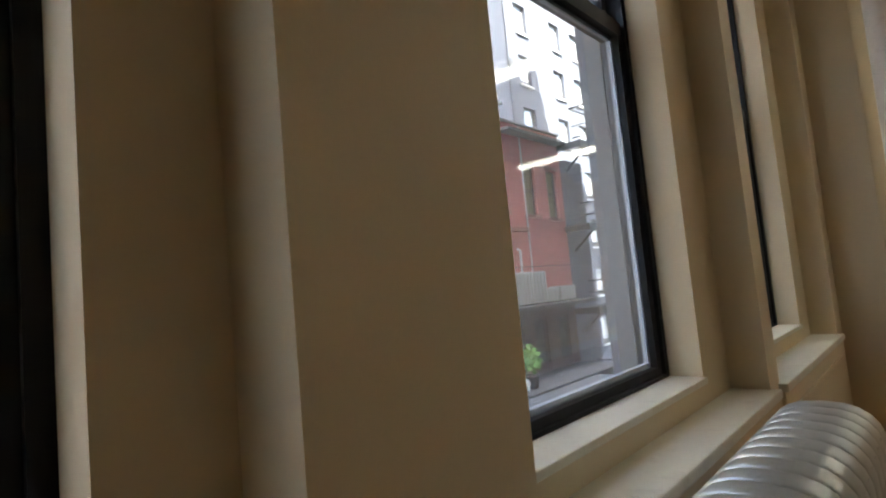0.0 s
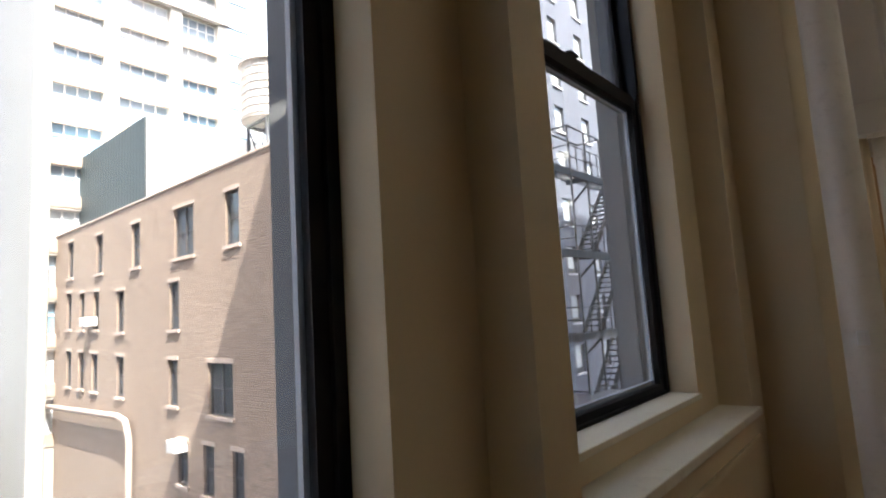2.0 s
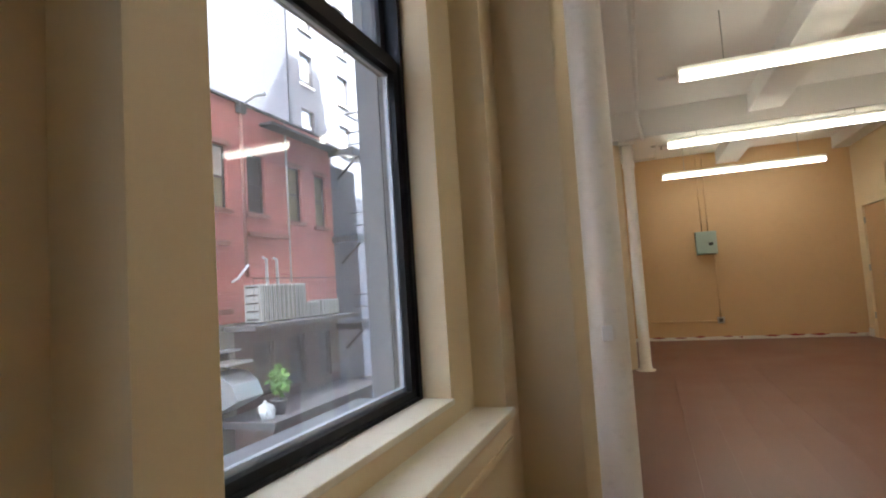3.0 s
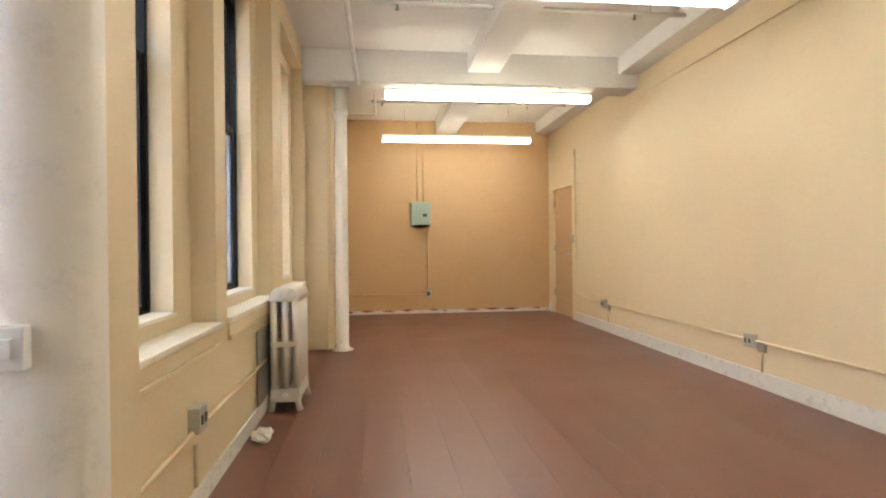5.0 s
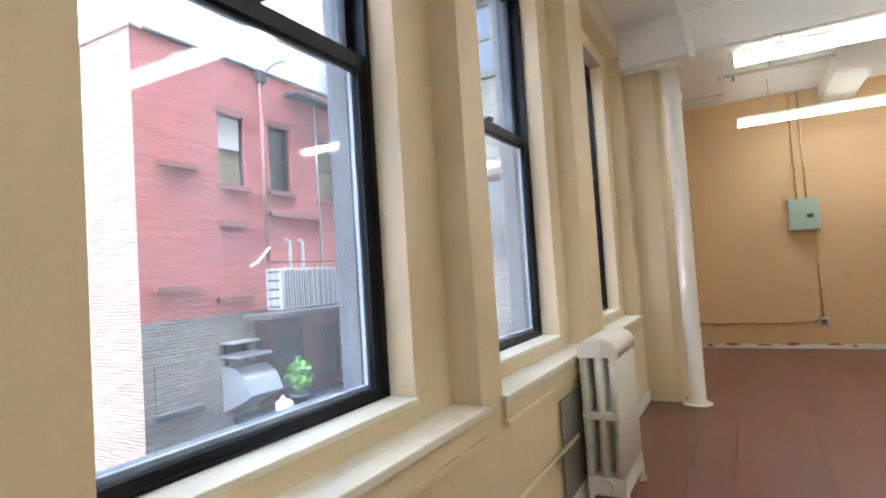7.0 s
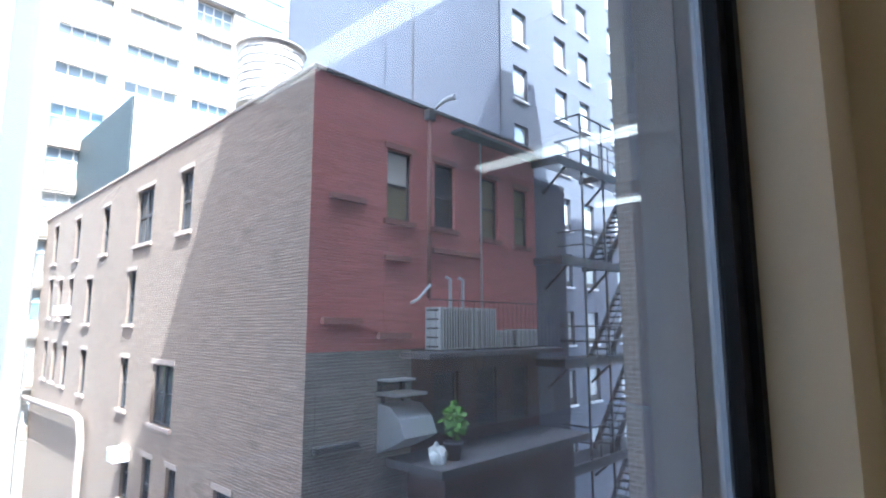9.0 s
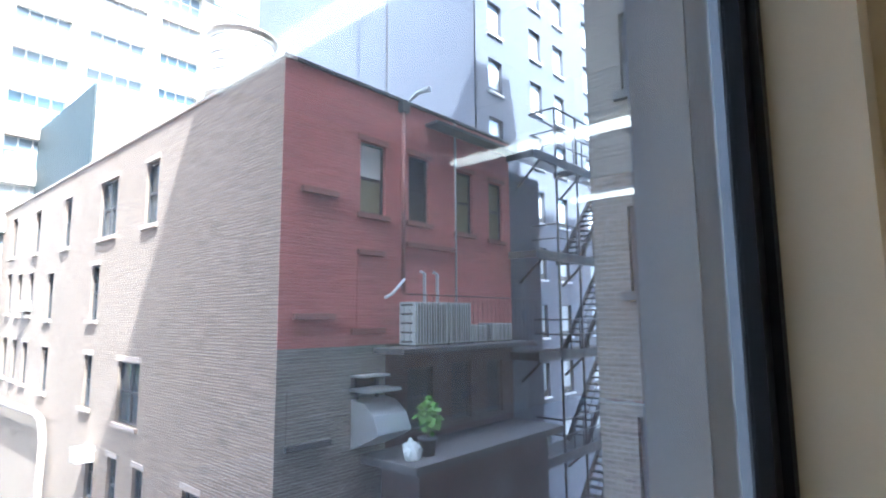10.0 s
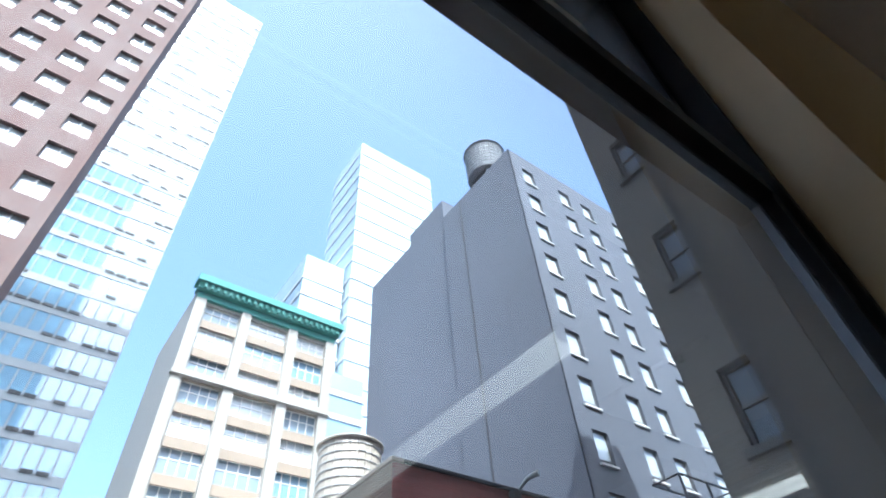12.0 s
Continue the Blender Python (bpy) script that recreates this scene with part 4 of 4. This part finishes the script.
def water_tank(x, y, z0, r, h, leg, mat, label):
    e = empty("water_tank", label, "water tank", "rooftop water tanks", at=(x, y, z0))
    n_ = 26
    for k in range(n_):
        a0, a1 = 2 * math.pi * k / n_, 2 * math.pi * (k + 0.94) / n_
        bm = bmesh.new()
        vs = [bm.verts.new((rr * math.cos(t), rr * math.sin(t), z)) for z in (leg, leg + h) for rr, t in ((r, a0), (r, a1), (r - 0.08, a1), (r - 0.08, a0))]
        for q in ((0, 1, 5, 4), (1, 2, 6, 5), (2, 3, 7, 6), (3, 0, 4, 7), (3, 2, 1, 0), (4, 5, 6, 7)):
            bm.faces.new([vs[i] for i in q])
        part("stave", bm, mat, e)
    for k in range(7):
        bm = bmesh.new()
        z = leg + h * (0.06 + 0.14 * k)
        tube(bm, [((r + 0.02) * math.cos(t), (r + 0.02) * math.sin(t), z) for t in [2 * math.pi * j / 28 for j in range(29)]], 0.03, 5)
        part("hoop", bm, GALV, e)
    bm = bmesh.new()
    lathe(bm, 0, 0, [(r - 0.1, leg), (r - 0.1, leg + h), (r + 0.15, leg + h), (r + 0.15, leg + h + 0.08), (0.12, leg + h + r * 0.42)], 26)
    part("conical_roof", bm, mat, e)
    for k in range(4):
        t = math.pi / 4 + k * math.pi / 2
        u = math.pi / 4 + (k + 1) * math.pi / 2
        c0, c1 = Vector((r * 0.8 * math.cos(t), r * 0.8 * math.sin(t), 0)), Vector((r * 0.8 * math.cos(u), r * 0.8 * math.sin(u), 0))
        bm = bmesh.new()
        tube(bm, [c0, c0 + Vector((0, 0, leg))], 0.1, 6)
        part("leg", bm, IRON, e)
        bm = bmesh.new()
        tube(bm, [c0 + Vector((0, 0, 0.1)), c1 + Vector((0, 0, leg - 0.1))], 0.05, 6)
        part("brace", bm, IRON, e)
        bm = bmesh.new()
        tube(bm, [c0 + Vector((0, 0, leg - 0.1)), c1 + Vector((0, 0, leg - 0.1))], 0.1, 6)
        part("beam", bm, IRON, e)
    return e


water_tank(-25.4, 19.0, 6.75, 1.65, 3.1, 5.5, TANK_WOOD, "wooden rooftop water tank with a conical roof")
water_tank(-20.6, 28.5, 36.2, 1.8, 3.6, 4.6, GREY_WOOD, "weathered rooftop water tank on the grey building")

# grey hotel block
grey = empty("grey_block", "tall dark grey stucco block with white-curtained windows", "building")
gwin = []
for k in range(14):
    zt = 34.9 - 3.0 * k
    gwin += [(y, y + 1.15, zt - 1.7, zt) for y in (26.4, 30.15, 32.65, 36.3, 40.0, 43.5)]
bm = holed(bmesh.new(), "x", -15.2, 25.3, 60, -12, 36.5, gwin, 0.2, -1)
part("window_wall", bm, GREY_STUCCO, grey)
part("side_wall", B((-23.6, -15.2, 25.3, 25.4, -12, 36.5), (-23.6, -15.5, 25.4, 60, 36.0, 36.2), (-28.6, -23.6, 25.42, 50, -12, 39.0), (-35.3, -28.6, 25.46, 50, -12, 37.6)), GREY_STUCCO, grey)
part("seam", B((-21.3, -21.2, 25.27, 25.3, -12, 36.4)), FRAME_DARK, grey)
rg = random.Random(9)
for h in gwin:
    w = part("window", B((-15.42, -15.34, h[0], h[0] + 0.06, h[2], h[3]), (-15.42, -15.34, h[1] - 0.06, h[1], h[2], h[3]), (-15.42, -15.34, h[0] + 0.06, h[1] - 0.06, h[3] - 0.06, h[3]), (-15.42, -15.34, h[0] + 0.06, h[1] - 0.06, h[2], h[2] + 0.3)), FRAME_DARK, grey)
    part("pane", B((-15.42, -15.38, h[0] + 0.05, h[1] - 0.05, h[2] + 0.28, h[3] - 0.05)), PALE_GLASS, w)
    part("sill", B((-15.3, -15.1, h[0] - 0.05, h[1] + 0.05, h[2] - 0.1, h[2])), WHITE_WALL, w)

# corniced loft building
loft = empty("loft_building", "pale stone loft building with a green copper cornice", "building")
LX, LY0, LY1 = -38.0, 10.9, 23.2
rows = [(29.85, 31.35), (27.2, 29.1), (25.1, 26.75), (22.6, 24.4), (20.1, 22.1), (17.6, 19.5), (15.0, 17.0), (12.4, 14.4), (9.8, 11.7), (7.0, 8.9), (4.2, 6.1), (1.4, 3.3), (-1.4, 0.5), (-4.2, -2.3)]
bays = [(LY0 + 0.95, 14.65), (15.55, 18.85), (19.7, LY1 - 0.75)]
lwin = [(a, b, c, d) for c, d in rows for a, b in bays]
part("facade", holed(bmesh.new(), "x", LX, LY0, LY1, -12, 31.6, lwin, 0.35, -1), PALE, loft)
part("side_wall", B((-49, LX, LY0, LY0 + 0.3, -12, 32.7), (-49, LX - 0.4, LY1 - 0.3, LY1, -12, 32.7)), SIDE, loft, "plain stucco side wall")
part("roof", B((-49, LX, LY0 + 0.3, LY1 - 0.3, 31.6, 32.0)), ROOFING, loft)
part("belt_course", B((LX, LX + 0.5, LY0 - 0.1, LY1 + 0.1, 24.45, 24.75), (LX, LX + 0.35, LY0, LY1, 24.75, 25.0)), PALE, loft)
part("cornice", B((LX - 0.3, LX + 1.1, LY0 - 0.4, LY1 + 0.4, 32.75, 33.35), (LX - 0.3, LX + 0.75, LY0 - 0.2, LY1 + 0.2, 32.2, 32.75), (LX - 0.3, LX + 0.3, LY0, LY1, 31.6, 32.2)), COPPER, loft, "green copper cornice")
for k in range(24):
    y = LY0 + 0.2 + k * 0.515
    part("bracket", B((LX + 0.3, LX + 0.95, y, y + 0.22, 32.25, 32.73)), COPPER, loft)
for y in (LY0, 14.7, 18.88, LY1 - 0.8):
    part("pier", B((LX, LX + 0.3, y, y + 0.8, -12, 31.6)), PALE, loft)
for c, d in rows:
    for a, b in bays:
        part("spandrel", B((LX - 0.1, LX + 0.05, a + 0.02, b - 0.02, c - 0.75, c - 0.02)), SPANDREL, loft)
for a, b, c, d in lwin:
    n_ = 4
    bxs = [(LX - 0.35, LX - 0.27, a + (b - a) * k / n_ - 0.04, a + (b - a) * k / n_ + 0.04, c, d) for k in range(n_ + 1)]
    bxs += [(LX - 0.35, LX - 0.29, a, b, z - 0.04, z + 0.04) for z in (c + 0.04, c + (d - c) * 0.6, d - 0.04)]
    w = part("window", B(*bxs), WHITE_WALL, loft)
    part("pane", B((LX - 0.4, LX - 0.34, a, b, c, d)), rg.choice((LOFT_GLASS, BLUE_GLASS, PALE_GLASS, LOFT_GLASS, PALE_GLASS)), w)

# glass tower
glass = empty("glass_tower", "very tall pale blue glass tower with white floor bands", "building")
TX, TY0, TY1 = -72.0, -32.0, 9.0
part("core", B((-110, TX, TY0, TY1, -12, 152)), BLUE_GLASS, glass)
for k in range(40):
    z = -8 + 4.05 * k
    part("floor_band", B((-110.3, TX + 0.1, TY0 - 0.1, TY1 + 0.1, z, z + 1.1)), CONCRETE, glass)
for k in range(28):
    y = TY0 + (TY1 - TY0) * k / 27
    part("mullion", B((TX, TX + 0.12, y - 0.1, y + 0.1, -12, 152)), CONCRETE, glass)
bm = bmesh.new()
for k in range(39):
    for j in range(27):
        if rg.random() < 0.5:
            y = TY0 + (TY1 - TY0) * (j + 0.1) / 27
            box(bm, TX + 0.02, TX + 0.22, y, y + 1.2, -8 + 4.05 * k + 0.85, -8 + 4.05 * k + 1.3)
tagged(part("vent_window", bm, FRAME_DARK, glass), kind="stuff")

# red-brown tower
tower = empty("brown_brick_tower", "tall red-brown brick tower with rows of windows", "building")
BX, BY1 = -30.0, 0.6
part("core", B((-33, BX - 0.4, -30, BY1 - 0.01, -12, 120)), PALE_GLASS, tower)
bwin = [(BY1 - 2.4 - 2.9 * j, BY1 - 0.7 - 2.9 * j, -8 + 3.3 * k, -6.2 + 3.3 * k) for k in range(38) for j in range(9)]
part("wall", holed(bmesh.new(), "x", BX, -30, BY1, -12, 120, bwin, 0.35, -1), TOWER_BRICK, tower)
part("side_wall", B((-33, BX, BY1, BY1 + 0.02, -12, 120)), TOWER_BRICK, tower)
bm = bmesh.new()
for a, b, c, d in bwin:
    box(bm, BX - 0.3, BX - 0.24, (a + b) / 2 - 0.04, (a + b) / 2 + 0.04, c, d)
tagged(part("mullion", bm, WHITE_WALL, tower), kind="stuff")

# far towers
def far_tower(name, x0, x1, y0, y1, h, mat, label, floors):
    e = empty(name, label, "building")
    part("core", B((x0, x1, y0, y1, -12, h)), mat, e)
    n_ = int((h + 12) / floors)
    for k in range(n_):
        part("floor_band", B((x0 - 0.2, x1 + 0.2, y0 - 0.2, y1 + 0.2, -12 + k * floors, -12 + k * floors + 0.9)), WHITE_CONCRETE, e)
    return e


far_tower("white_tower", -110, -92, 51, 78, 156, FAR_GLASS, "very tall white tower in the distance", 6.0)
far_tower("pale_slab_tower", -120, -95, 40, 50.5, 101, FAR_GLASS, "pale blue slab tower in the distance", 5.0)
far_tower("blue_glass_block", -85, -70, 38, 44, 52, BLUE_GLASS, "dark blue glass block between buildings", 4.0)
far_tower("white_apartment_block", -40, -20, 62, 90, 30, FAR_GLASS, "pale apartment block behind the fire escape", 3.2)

# low white building with planted roof
low = empty("low_white_building", "low white building with a planted roof terrace", "building")
part("storey", B((-70, -46, -14, 8.4, -12, -7.2), (-70, -46.8, -14, 8.4, -7.2, -3.6), bevel=0.05), WHITE_WALL, low)
part("slab", B((-70, -45, -14, 8.6, -3.6, -2.6), (-70, -45.4, -14, 8.5, -7.4, -6.8), bevel=0.05), WHITE_WALL, low)
for k in range(7):
    y = -13 + k * 3
    w = part("window", B((-46.85, -46.7, y, y + 0.15, -6.8, -3.7), (-46.85, -46.7, y + 1.4, y + 1.55, -6.8, -3.7)), FRAME_DARK, low)
    part("pane", B((-46.82, -46.78, y + 0.15, y + 2.8, -6.7, -3.7)), BLUE_GLASS, w)
part("roof_planting", leafy(bmesh.new(), -47, 0, -1.9, 8.5, 0.8, 2600, 0.7, 11), LEAF, low, "green roof planting")


def tree(x, y, z0, h, r, seed):
    e = empty("tree", "small leafy street tree in sunlight", "tree", "street trees", at=(x, y, z0))
    rr = random.Random(seed)
    bm = bmesh.new()
    tube(bm, [(0, 0, 0), (0.1, 0, h * 0.3), (0, 0.1, h * 0.62)], [0.2, 0.15, 0.08], 8)
    for _ in range(6):
        t = rr.uniform(0, 6.28)
        tube(bm, [(0, 0, h * 0.4), (math.cos(t) * r * 0.4, math.sin(t) * r * 0.4, h * 0.6), (math.cos(t) * r * 0.7, math.sin(t) * r * 0.7, h * 0.78)], [0.08, 0.05, 0.02], 6)
    part("trunk", bm, BARK, e)
    part("crown", leafy(bmesh.new(), 0, 0, h * 0.72, r, h * 0.34, 900, 0.45, seed), LEAF, e)


tree(-42, 6.5, -12, 6.5, 2.2, 5)
tree(-43, 2.5, -12, 5.5, 2.0, 6)
tree(-44, -2.0, -12, 6.0, 2.2, 7)

# ---- floor boards ----
boards = bpy.data.objects["floor"]
rf = random.Random(21)
shared = {}
x = X_IN
while x < X_R - 0.02:
    w = min(0.236, X_R - x)
    y = Y_B - rf.uniform(0, 1.6)
    while y < Y_F:
        L_ = rf.choice((1.2, 1.8, 2.4))
        y0, y1 = max(y, Y_B), min(y + L_, Y_F)
        if y1 - y0 > 0.02:
            key = (w, y1 - y0)
            if key not in shared:
                bm = B((0.0005, w - 0.0005, 0.0003, y1 - y0 - 0.0003, -0.008, 0.0))
                me = bpy.data.meshes.new("plank")
                bmesh.ops.recalc_face_normals(bm, faces=bm.faces)
                bm.to_mesh(me)
                bm.free()
                me.materials.append(FLOOR)
                shared[key] = me
            ob = new("plank", shared[key])
            ob.parent, ob.location = boards, (x, y0, 0.0)
        y += L_
    x += w
